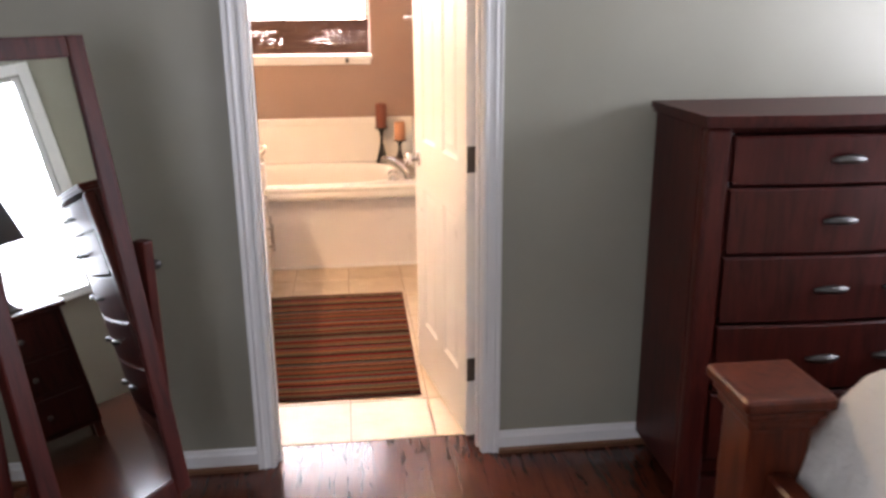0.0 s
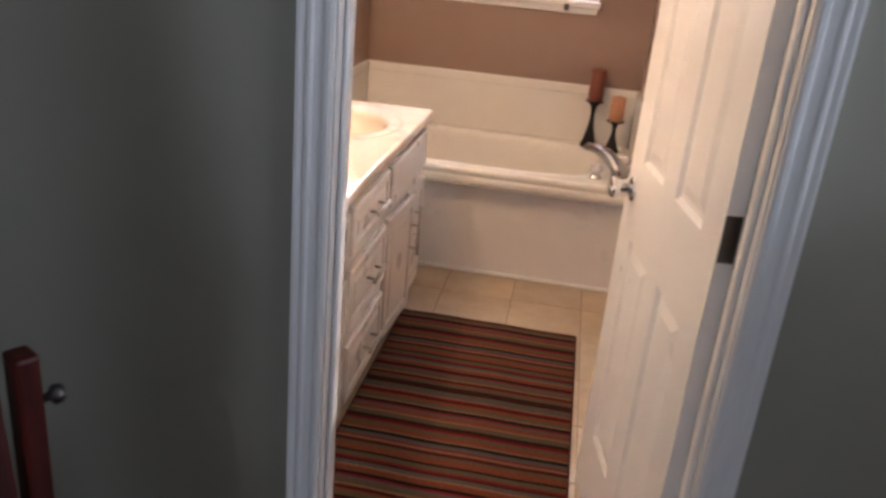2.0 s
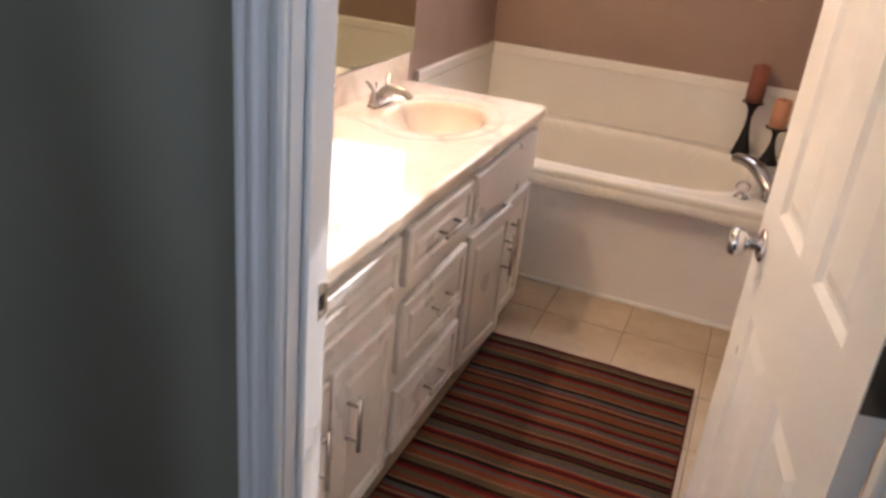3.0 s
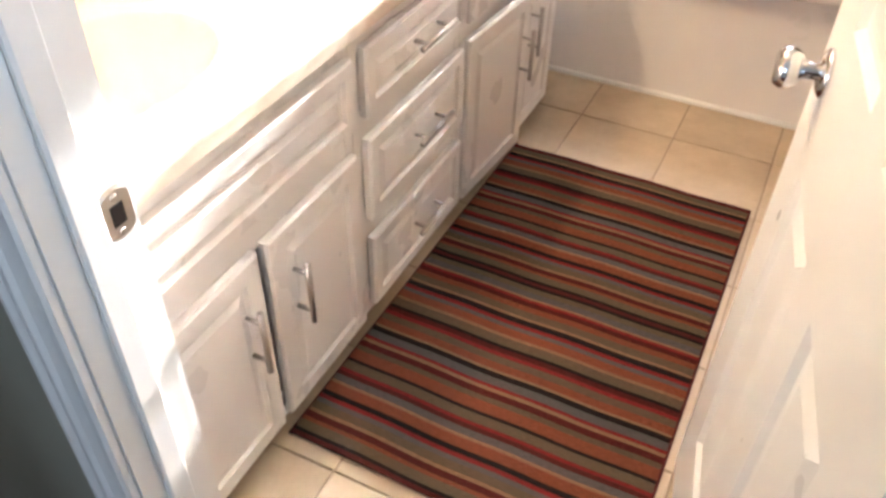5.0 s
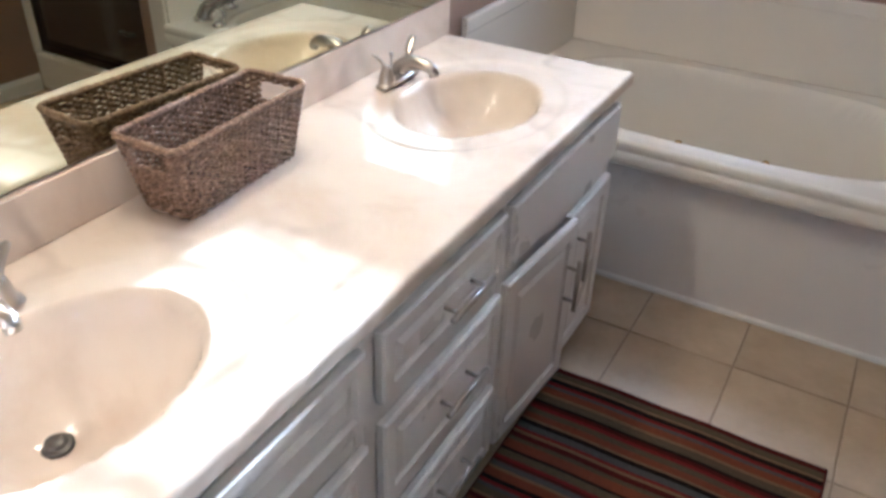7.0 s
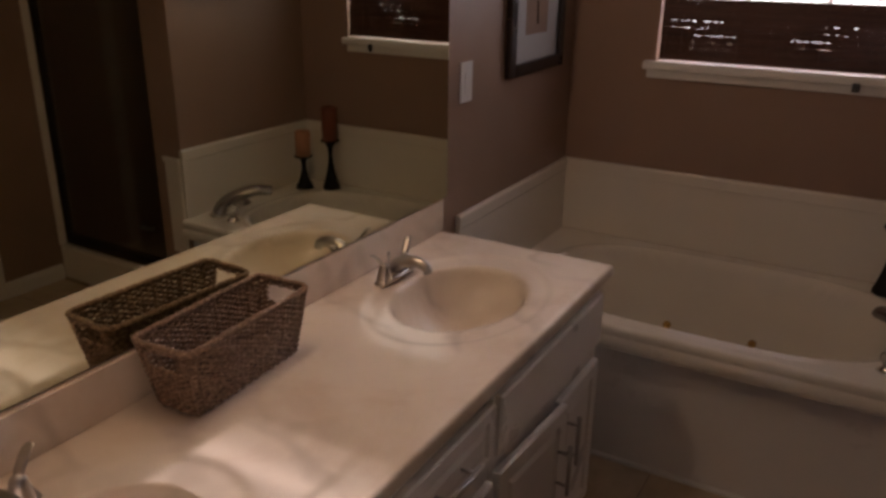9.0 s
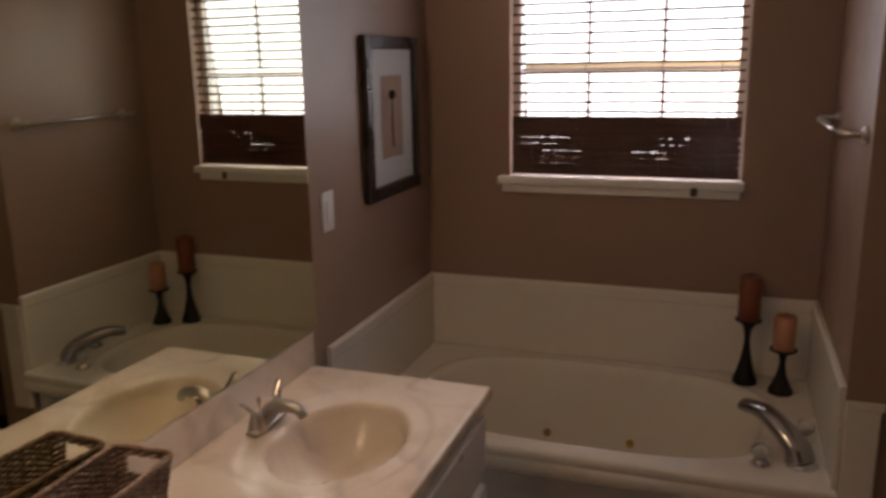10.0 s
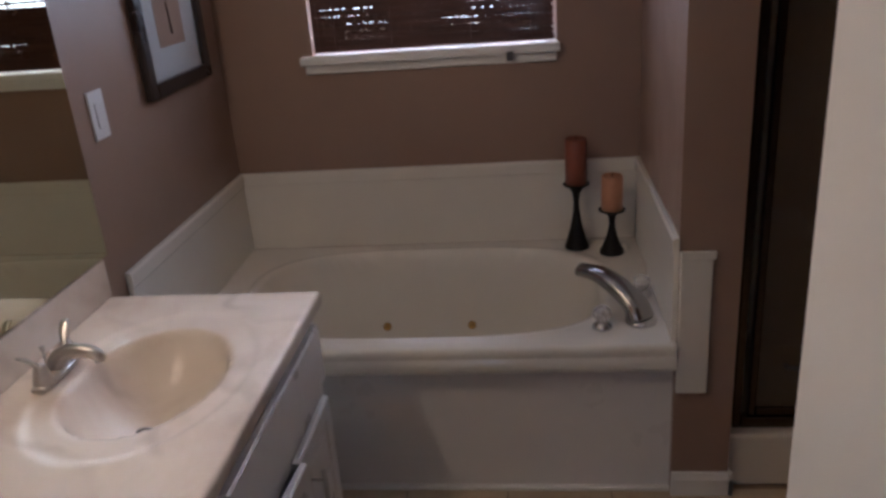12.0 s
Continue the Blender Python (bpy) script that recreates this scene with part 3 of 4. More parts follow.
def faucet(m):
    f = thing("basin_faucet", "brushed nickel two-handle faucet on the countertop", "faucet", m, "vanity faucets")
    part("base_plate", tube(arc([(0, -0.075, 0.008), (0, -0.04, 0.012), (0, 0, 0.013), (0, 0.04, 0.012), (0, 0.075, 0.008)], 4), [(0.016 + 0.010 * math.sin(math.pi * i / 16), 0.008 + 0.004 * math.sin(math.pi * i / 16)) for i in range(17)], 16), NICKEL, f, "", True)
    part("spout", tube(arc([(0.0, 0, 0.012), (0.006, 0, 0.038), (0.034, 0, 0.058), (0.074, 0, 0.060), (0.098, 0, 0.050), (0.103, 0, 0.036)], 5), [0.021 - 0.0090 * i / 25 for i in range(26)], 16), NICKEL, f, "", True)
    for s in (-1, 1):
        h = part("handle", lathe([(0.021, 0.008), (0.0205, 0.02), (0.016, 0.04), (0.013, 0.052), (0.008, 0.058), (0, 0.060)], 20, at=(0, s * 0.051, 0)), NICKEL, f, "", True)
        part("lever", tube(arc([(0, s * 0.051, 0.05), (-0.006, s * 0.062, 0.066), (-0.010, s * 0.078, 0.084), (-0.012, s * 0.090, 0.092)], 4), [(0.008, 0.008), (0.0085, 0.007), (0.009, 0.006), (0.0095, 0.0055), (0.010, 0.005), (0.0105, 0.0045), (0.0108, 0.004), (0.011, 0.004), (0.0105, 0.004), (0.010, 0.0035), (0.009, 0.0035), (0.0085, 0.003), (0.006, 0.002)], 12), NICKEL, h, "", True)
    part("lift_rod", lathe([(0.0025, 0.01), (0.0025, 0.06), (0.005, 0.063), (0.005, 0.072), (0, 0.074)], 10, at=(-0.02, 0, 0)), NICKEL, f, "", True)
    return f


for cx, cy in BOWLS:
    faucet(pose(0.115 if cy < 1 else 0.102, cy + 0.01, CZ - 0.003))

mir = thing("wall_mirror", "large frameless wall mirror above the vanity", "mirror")
mlen = CY + 0.012 - (WY1 + 0.02)
mg = part("glass", box(0.0, 0.0, 0.0, 0.005, mlen, 1.085, bevel=0.0015), MIRROR_WALL, mir)
# slight turn makes the reflections fit the camera's view
mg.matrix_basis = pose(0.0015, WY1 + 0.02, 0.934, 0, 0, -0.62)
# wedge added to fill the gap behind the turned glass
bm = bmesh.new()
lo = [bm.verts.new((x, y, 0.9345)) for x, y in ((0.0005, WY1 + 0.3), (0.004, WY1 + 0.3), (0.0195, CY + 0.006), (0.0005, CY + 0.006))]
hi = [bm.verts.new((vv.co.x, vv.co.y, 2.015)) for vv in lo]
for i in range(4):
    bm.faces.new((lo[i], lo[(i + 1) % 4], hi[(i + 1) % 4], hi[i]))
bm.faces.new(lo[::-1])
bm.faces.new(hi)
part("backing", bm, ARTDARK, mir)
# out of view and assumed: form made up to carry warm light over the vanity
vl = thing("vanity_light", "assumed light bar with three round bulbs, out of view above the mirror", "light")
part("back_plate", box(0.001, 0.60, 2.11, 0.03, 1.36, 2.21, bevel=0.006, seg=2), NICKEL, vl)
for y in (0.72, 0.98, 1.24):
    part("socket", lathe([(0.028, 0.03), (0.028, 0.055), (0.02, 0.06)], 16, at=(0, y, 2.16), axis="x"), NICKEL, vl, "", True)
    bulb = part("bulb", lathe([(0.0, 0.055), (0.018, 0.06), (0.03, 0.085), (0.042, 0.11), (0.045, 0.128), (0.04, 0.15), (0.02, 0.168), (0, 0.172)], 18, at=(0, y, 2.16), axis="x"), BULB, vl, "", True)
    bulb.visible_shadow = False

# ---------- woven basket ----------
bk = thing("woven_basket", "empty brown woven rush basket with handle holes on the countertop", "basket", pose(0.107, 0.910, CZ + 0.001, 0, 0, 2.5))


def loop_point(u, hx, hy, r):
    """A point at u (0 to 1) round a rounded rectangle, and its outward way."""
    sx, sy = 2 * (hx - r), 2 * (hy - r)
    q = math.pi * r / 2
    total = 2 * (sx + sy) + 4 * q
    d = (u % 1) * total
    for cx, cy, dx, dy, length, nx, ny in ((hx, -hy + r, 0, 1, sy, 1, 0), (hx - r, hy, -1, 0, sx, 0, 1), (-hx, hy - r, 0, -1, sy, -1, 0), (-hx + r, -hy, 1, 0, sx, 0, -1)):
        if d < length:
            return Vector((cx + dx * d, cy + dy * d)), Vector((nx, ny))
        d -= length
        if d < q:
            a = math.atan2(ny, nx) + d / r
            c = Vector((cx + dx * length, cy + dy * length)) - r * Vector((nx, ny))
            return c + r * Vector((math.cos(a), math.sin(a))), Vector((math.cos(a), math.sin(a)))
        d -= q
    return Vector((hx, -hy + r)), Vector((1, 0))


rows_n, bh = 25, 0.140
for k in range(rows_n):
    z = 0.006 + bh * k / (rows_n - 1)
    g = k / (rows_n - 1)
    hx, hy = 0.055 + 0.016 * g, 0.153 + 0.027 * g
    bm = bmesh.new()
    n = 144
    last = k == rows_n - 1
    run = []
    for i in range(n + 1):
        p, w = loop_point(i / n, hx, hy, 0.018)
        gap = rows_n - 9 <= k <= rows_n - 4 and abs(p.x) < hx * 0.52 and abs(w.y) > 0.9
        if not gap:
            wave = 0.0022 * (1 if (i // 2 + k) % 2 else -1) if not last else 0
            run.append(Vector((p.x + w.x * wave, p.y + w.y * wave, z + random.uniform(-0.0012, 0.0012))))
        if (gap or i == n) and len(run) > 1:
            tube(run, 0.0062 if last else 0.0031, 6, bm)
            run = []
        elif gap:
            run = []
    part("rim" if last else "strand", bm, FLAX, bk, "", True)
for i in range(28):
    u = (i + 0.5) / 28
    pts = []
    for g in (0.0, 0.5, 0.97):
        p, w = loop_point(u, 0.055 + 0.016 * g, 0.153 + 0.027 * g, 0.018)
        pts.append((p.x, p.y, 0.004 + bh * g))
    if abs(pts[2][0]) < 0.05 and abs(pts[2][1]) > 0.15:
        pts[2] = tuple(pts[1][j] + 0.3 * (pts[2][j] - pts[1][j]) for j in range(3))
    part("stake", tube(pts, 0.0034, 6), FLAX, bk, "", True)
part("base", box(-0.053, -0.151, 0.0, 0.053, 0.151, 0.006, bevel=0.002), FLAX, bk)

# ---------- wall things on the vanity wall ----------
sw = thing("light_switch", "white rocker light switch plate on the taupe wall", "light switch")
part("plate", box(0.0005, 2.058, 1.203, 0.006, 2.132, 1.328, bevel=0.002, seg=2), PLASTIC, sw)
part("rocker", box(0.0062, 2.079, 1.231, 0.0095, 2.111, 1.299, bevel=0.0012), PLASTIC, sw)
pc = thing("framed_picture", "dark-framed print with a wide cream mat on the taupe wall", "picture")
PY0, PY1, PZ0, PZ1 = 2.372, 2.845, 1.240, 1.80
for nm, a in (("frame_side", (PY0, PZ0, PY0 + 0.045, PZ1)), ("frame_side", (PY1 - 0.045, PZ0, PY1, PZ1)), ("frame_rail", (PY0 + 0.0455, PZ0, PY1 - 0.0455, PZ0 + 0.045)), ("frame_rail", (PY0 + 0.0455, PZ1 - 0.045, PY1 - 0.0455, PZ1))):
    part(nm, box(0.001, a[0], a[1], 0.026, a[2], a[3], bevel=0.005, seg=2), FRAMEWOOD, pc)
part("mat", box(0.003, PY0 + 0.044, PZ0 + 0.044, 0.010, PY1 - 0.044, PZ1 - 0.044), MATBOARD, pc)
part("print", box(0.0102, 2.510, 1.375, 0.0112, 2.700, 1.665), ARTBROWN, pc, "brown print of a plain palm shape")
bm = bmesh.new()
tube([(0.0115, 2.605, 1.41), (0.0115, 2.60, 1.50), (0.0115, 2.606, 1.58)], [(0.007, 0.0005), (0.005, 0.0005), (0.004, 0.0005)], 6, bm)
for a in range(7):
    q = math.radians(15 + a * 25)
    tube([(0.0115, 2.606, 1.58), (0.0115, 2.606 + 0.03 * math.cos(q), 1.585 + 0.03 * math.sin(q)), (0.0115, 2.606 + 0.058 * math.cos(q), 1.58 + 0.03 * math.sin(q))], [(0.004, 0.0004), (0.007, 0.0004), (0.001, 0.0003)], 6, bm)
part("palm_shape", bm, ARTDARK, pc)
gl = part("glazing", box(0.013, PY0 + 0.044, PZ0 + 0.044, 0.015, PY1 - 0.044, PZ1 - 0.044), GLASS, pc)
gl.visible_shadow = False

# ---------- bathtub ----------
tub = thing("bathtub", "cream acrylic whirlpool bathtub with a paneled front", "bathtub")
TCX, TCY, TA, TB = 0.745, 2.560, 0.585, 0.342


def deck_z(x, y):
    r = (abs((x - TCX) / TA) ** 3.2 + abs((y - TCY) / TB) ** 3.2) ** (1 / 3.2)
    z = DECK
    if r < 1.08:
        k = max(0.0, min(1.0, (1.08 - r) / 0.08))
        z += 0.006 * math.sin(math.pi * min(1, k)) if r > 1 else 0
    if r < 1:
        k = min(1.0, (1 - r) / 0.30)
        z -= 0.40 * (1 - (1 - k) ** 2.2)
    if y - TY < 0.016:
        e = 0.016 - (y - TY)
        z -= 0.016 - math.sqrt(max(0, 0.016 ** 2 - e ** 2))
    return z


bm = bmesh.new()
xs = [0.003 + i * (AX - 0.005) / 150 for i in range(151)]
ys = [TY, TY + 0.0012, TY + 0.004, TY + 0.009, TY + 0.016] + [TY + 0.022 + i * (2.984 - TY - 0.022) / 95 for i in range(96)]
grid = [[bm.verts.new((x, y, deck_z(x, y))) for y in ys] for x in xs]
for i in range(len(xs) - 1):
    for j in range(len(ys) - 1):
        bm.faces.new((grid[i][j], grid[i + 1][j], grid[i + 1][j + 1], grid[i][j + 1]))
lip = [(TY, DECK - 0.028), (TY + 0.003, DECK - 0.034), (TY + 0.003, DECK - 0.037), (TY - 0.001, DECK - 0.042), (TY - 0.004, DECK - 0.077), (TY - 0.001, DECK - 0.080), (TY + 0.075, DECK - 0.080)]
prev = [grid[i][0] for i in range(len(xs))]
for y, z in lip:
    row = [bm.verts.new((x, y, z)) for x in xs]
    for i in range(len(xs) - 1):
        bm.faces.new((prev[i], row[i], row[i + 1], prev[i + 1]))
    prev = row
for f in bm.faces:
    f.smooth = True
for e in bm.edges:
    if len(e.link_faces) == 2 and e.calc_face_angle(0) > radians(40):
        e.smooth = False
shell = part("shell", bm, TUB, tub, "glossy cream tub shell with a stepped rim")
part("front_panel", box(0.0, TY + 0.056, 0.0, AX - 0.001, TY + 0.072, DECK - 0.081), CABINET, tub, "white painted tub front panel")
part("base_strip", tube([(0.0, TY + 0.051, 0.008), (AX - 0.002, TY + 0.051, 0.008)], 0.010, 10), TRIM, tub, "white quarter-round strip at the floor")
ST = 0.838
def surround(name, p, q, nx, ny, t=0.014):
    bm = bmesh.new()
    z0 = DECK + 0.001
    prof = [(0, z0), (t, z0), (t, ST - 0.05), (t + 0.004, ST - 0.045), (t + 0.004, ST - 0.008), (t - 0.001, ST), (0, ST)]
    rows = [[bm.verts.new((e[0] + nx * a, e[1] + ny * a, z)) for a, z in prof] for e in (p, q)]
    for i in range(len(prof)):
        j = (i + 1) % len(prof)
        bm.faces.new((rows[0][i], rows[0][j], rows[1][j], rows[1][i]))
    bm.faces.new(rows[0][::-1])
    bm.faces.new(rows[1])
    return part(name, bm, TUB, tub, "cream marble surround panel")


surround("surround_panel", (0.0, 2.999), (AX, 2.999), 0, -1)
surround("surround_panel", (0.001, 2.045), (0.001, 2.98), 1, 0)
surround("surround_panel", (AX - 0.001, 2.17), (AX - 0.001, 2.98), -1, 0)
part("return_panel", box(AX + 0.0005, 2.160, 0.365, 1.590, 2.1785, 0.800, bevel=0.006, seg=2), TUB, tub, "cream marble return panel on the partition end")
part("return_cap", box(AX + 0.0005, 2.155, 0.7805, 1.596, 2.159, 0.806, bevel=0.002), TUB, tub)
for x in (0.540, 0.868):
    yj = 2.848
    part("jet", lathe([(0.0, 0.02), (0.010, 0.012), (0.016, 0.006), (0.016, -0.004), (0.009, -0.008), (0.007, 0.0), (0, 0.001)], 18, at=(x, yj, 0.245), axis="y"), BRASS, tub, "brass-coloured whirlpool jet", True)
part("air_knob", lathe([(0.022, 0), (0.022, 0.006), (0.014, 0.012), (0.012, 0.026), (0, 0.028)], 16, at=(1.43, 2.86, DECK)), TUB, tub, "", True)

ts = thing("tub_spout", "tall arched chrome tub spout on the deck", "faucet")
part("base", lathe([(0.046, 0), (0.046, 0.006), (0.040, 0.012), (0.026, 0.02)], 20, at=(1.420, 2.295, DECK)), CHROME, ts, "", True)
part("spout", tube(arc([(1.420, 2.295, DECK + 0.008), (1.405, 2.312, DECK + 0.048), (1.360, 2.358, DECK + 0.086), (1.308, 2.412, DECK + 0.106), (1.258, 2.462, DECK + 0.100)], 6), [(0.048 - 0.018 * i / 24, 0.036 - 0.016 * i / 24) for i in range(25)], 16), SPOUT, ts, "", True)


def tub_handle(m):
    h = thing("tub_valve", "clear faceted tub valve on a chrome base", "tub valve", m, "tub valves")
    part("base", lathe([(0.030, 0), (0.030, 0.005), (0.018, 0.016), (0.012, 0.024)], 18), CHROME, h, "", True)
    part("grip", lathe([(0.010, 0.022), (0.024, 0.028), (0.028, 0.040), (0.026, 0.056), (0.016, 0.064), (0, 0.065)], 8), CRYSTAL, h)
    return h


th = tub_handle(pose(1.305, 2.262, DECK + 0.002))
copy_thing(th, pose(1.445, 2.475, DECK + 0.002, 0, 0, 20))


def candle_holder(m, h, label):
    c = thing("candle_holder", label, "candle holder", m, "tub candle holders")
    part("stem", lathe([(0.0, 0), (0.043, 0.001), (0.042, 0.012), (0.034, 0.03 * h / 0.2), (0.020, 0.075 * h / 0.2), (0.012, 0.115 * h / 0.2), (0.010, 0.145 * h / 0.2), (0.014, h * 0.86), (0.026, h * 0.95), (0.034, h - 0.006)], 28), BLACKIRON, c, "", True)
    part("plate", lathe([(0.030, h - 0.006), (0.045, h - 0.003), (0.047, h + 0.002), (0.043, h + 0.003), (0.036, h - 0.001), (0, h - 0.001)], 28), BLACKIRON, c, "", True)
    return c


def candle(m, h, r, mat, label):
    c = thing("candle", label, "candle", m, "pillar candles")
    part("wax", lathe([(0.0, 0), (r, 0.0005), (r * 1.01, h * 0.5), (r, h - 0.006), (r * 0.9, h), (r * 0.75, h - 0.003), (r * 0.35, h - 0.006), (0, h - 0.006)], 28), mat, c, "", True)
    part("wick", tube([(0, 0, h - 0.007), (0.001, 0, h + 0.004), (0.004, 0.001, h + 0.012)], 0.0013, 6), WICK, c)
    return c


candle_holder(pose(1.268, 2.898, DECK + 0.001), 0.243, "tall black iron candle holder on the tub deck")
candle(pose(1.268, 2.898, DECK + 0.245), 0.165, 0.038, WAX_RED, "red-brown pillar candle on a tall black holder")
candle_holder(pose(1.388, 2.836, DECK + 0.001), 0.163, "short black iron candle holder on the tub deck")
candle(pose(1.388, 2.836, DECK + 0.165), 0.125, 0.037, WAX_ORANGE, "peach pillar candle on a short black holder")

# towel bar on the partition
tb = thing("towel_bar", "brushed metal towel bar on the partition wall", "towel bar")
part("bar", tube([(AX - 0.065, 2.27, 1.505), (AX - 0.065, 2.84, 1.505)], 0.008, 12), NICKEL, tb, "", True)
for y in (2.27, 2.84):
    pst = part("post", tube([(AX - 0.002, y, 1.505), (AX - 0.03, y, 1.505), (AX - 0.068, y, 1.505)], [0.012, 0.010, 0.013], 14), NICKEL, tb, "", True)
    part("flange", lathe([(0.024, 0), (0.024, -0.006), (0.014, -0.014)], 18, at=(AX - 0.0005, y, 1.505), axis="x"), NICKEL, pst, "", True)

# ---------- window of the bathroom ----------
win = tagged(new("window_1"), "white double-hung bathroom window with a lock on the sill", "window", kind="structure")
part("sill", box(WX0 - 0.04, 2.955, 1.232, WX1 + 0.008, 3.06, 1.262, bevel=0.006, seg=2), TRIM, win, "white painted window sill")
part("apron", box(WX0 - 0.028, 2.982, 1.198, WX1 - 0.004, 2.9995, 1.2315, bevel=0.003), TRIM, win)
for a in ((WX0, WZ0 + 0.003, WX0 + 0.03, WZ1), (WX1 - 0.03, WZ0 + 0.003, WX1, WZ1), (WX0 + 0.0305, WZ1 - 0.03, WX1 - 0.0305, WZ1), (WX0 + 0.0305, WZ0 + 0.003, WX1 - 0.0305, WZ0 + 0.04)):
    part("frame", box(a[0], 3.065, a[1], a[2], 3.135, a[3], bevel=0.003), TRIM, win)
part("meeting_rail", box(WX0 + 0.031, 3.08, 1.664, WX1 - 0.031, 3.10, 1.676, bevel=0.003), TRIM, win)
for z0, z1 in ((1.302, 1.654), (1.691, 2.069)):
    for xm in (0.637, 0.917):
        part("muntin", box(xm - 0.006, 3.085, z0, xm + 0.006, 3.105, z1, bevel=0.002), TRIM, win)
    pn = part("pane", box(WX0 + 0.031, 3.092, z0, WX1 - 0.031, 3.096, z1), GLASS, win)
    pn.visible_shadow = False
lk = part("sash_lock", box(1.040, 2.944, 1.210, 1.064, 2.9545, 1.243, bevel=0.004), PEWTER, win, "small dark metal latch on the sill")

# bamboo roman shade
sh = thing("bamboo_shade", "dark woven bamboo roman shade half lowered over the window", "window shade")
part("headrail", box(WX0 + 0.012, 3.005, 2.02, WX1 - 0.012, 3.04, 2.098, bevel=0.003), REED, sh)
for k in range(7):
    part("valance_reed", box(WX0 + 0.010, 2.985 + random.uniform(0, 0.003), 1.992 + k * 0.0155, WX1 - 0.010, 2.995, 2.0065 + k * 0.0155), REED, sh)
for k in range(14):
    z = 1.512 + k * 0.0365
    bm = tube([(WX0 + 0.012 + i * (WX1 - WX0 - 0.024) / 8, 3.012, z + random.uniform(-0.0015, 0.0015)) for i in range(9)], 0.0048, 6)
    part("slat", bm, REED, sh)
zz, course = 1.272, 0
while zz < 1.495:
    course += 1
    worn = course % 3 == 0 and 1.295 < zz < 1.42
    hgt = random.uniform(0.0055, 0.0105)
    bm = bmesh.new()
    x = WX0 + 0.012
    while x < WX1 - 0.02:
        w = random.uniform(0.006, 0.013) if worn else random.uniform(0.05, 0.2)
        x1 = min(WX1 - 0.012, x + w)
        thin = worn and random.random() < 0.95 * max(0, noise.noise(Vector((x * 5, zz * 14, 1))) + 0.12)
        hh = hgt * (0.82 if thin else 1.02)
        dy = random.uniform(0, 0.004)
        add_box(bm, x, 2.996 + dy, zz, x1, 3.000 + dy, zz + hh)
        x = x1 + 0.0002
    part("reed", bm, REED, sh)
    zz += hgt * 0.985 + 0.0002
for xc in [WX0 + 0.022 + 0.0415 * i for i in range(21)]:
    part("stitch", tube([(xc, 2.994, 1.480), (xc + random.uniform(-0.004, 0.004), 2.9935, 1.512)], 0.0022, 6), SHOE, sh, "tan thread stitch")
for xc in (WX0 + 0.03, WX0 + 0.09, 0.637, 0.917, WX1 - 0.09, WX1 - 0.03):
    part("cord", tube([(xc, 2.993, 1.272), (xc, 3.006, 1.60), (xc, 3.006, 2.02)], 0.0014, 6), REED, sh)

# ---------- shower ----------
sc = thing("shower_enclosure", "bronze-framed glass shower enclosure on a white base", "shower")
part("base", box(1.669, 2.225, 0.0, 2.549, 2.999, 0.06), TUB, sc, "white shower pan")
part("curb", box(1.669, 2.215, 0.0, 2.549, 2.315, 0.185, bevel=0.018, seg=3), TUB, sc, "white rounded shower curb")
for x0, x1 in ((1.69, 1.715), (2.515, 2.545)):
    part("jamb", box(x0, 2.25, 0.186, x1, 2.285, 1.95, bevel=0.003), BRONZE, sc)
for z0, z1 in ((0.186, 0.222), (1.915, 1.95)):
    part("track", box(1.7155, 2.25, z0, 2.5145, 2.285, z1, bevel=0.003), BRONZE, sc)
part("door_rail", box(1.735, 2.258, 0.225, 1.757, 2.277, 1.91, bevel=0.003), BRONZE, sc)
part("door_rail", box(2.49, 2.258, 0.225, 2.51, 2.277, 1.91, bevel=0.003), BRONZE, sc)
part("door_rail", box(1.7575, 2.258, 0.225, 2.4895, 2.277, 0.25, bevel=0.003), BRONZE, sc)
part("glass_door", box(1.758, 2.264, 0.2505, 2.489, 2.270, 1.90), SMOKE, sc)
part("drip_handle", tube([(1.83, 2.255, 0.40), (1.83, 2.235, 0.40), (1.90, 2.235, 0.40), (1.90, 2.255, 0.40)], 0.008, 10), PEWTER, sc)
part("side_trim", box(2.530, 2.2135, 0.186, 2.5485, 2.2495, 2.0, bevel=0.005, seg=2), TUB, sc, "cream panel edge beside the shower door")
setting("wall_shower_back", box(1.669, 2.985, 0.06, 2.549, 2.999, 2.1), TUB, "cream shower wall panel", "wall")

# ---------- rug ----------
rug = thing("striped_rug", "red, brown, tan and black striped woven bath rug on the tiles", "rug", pose(0.932, 1.023, 0.0022, 0, 0, -0.3))
RX, RY = 0.370, 0.634
bm = bmesh.new()
rr = random.Random(7)
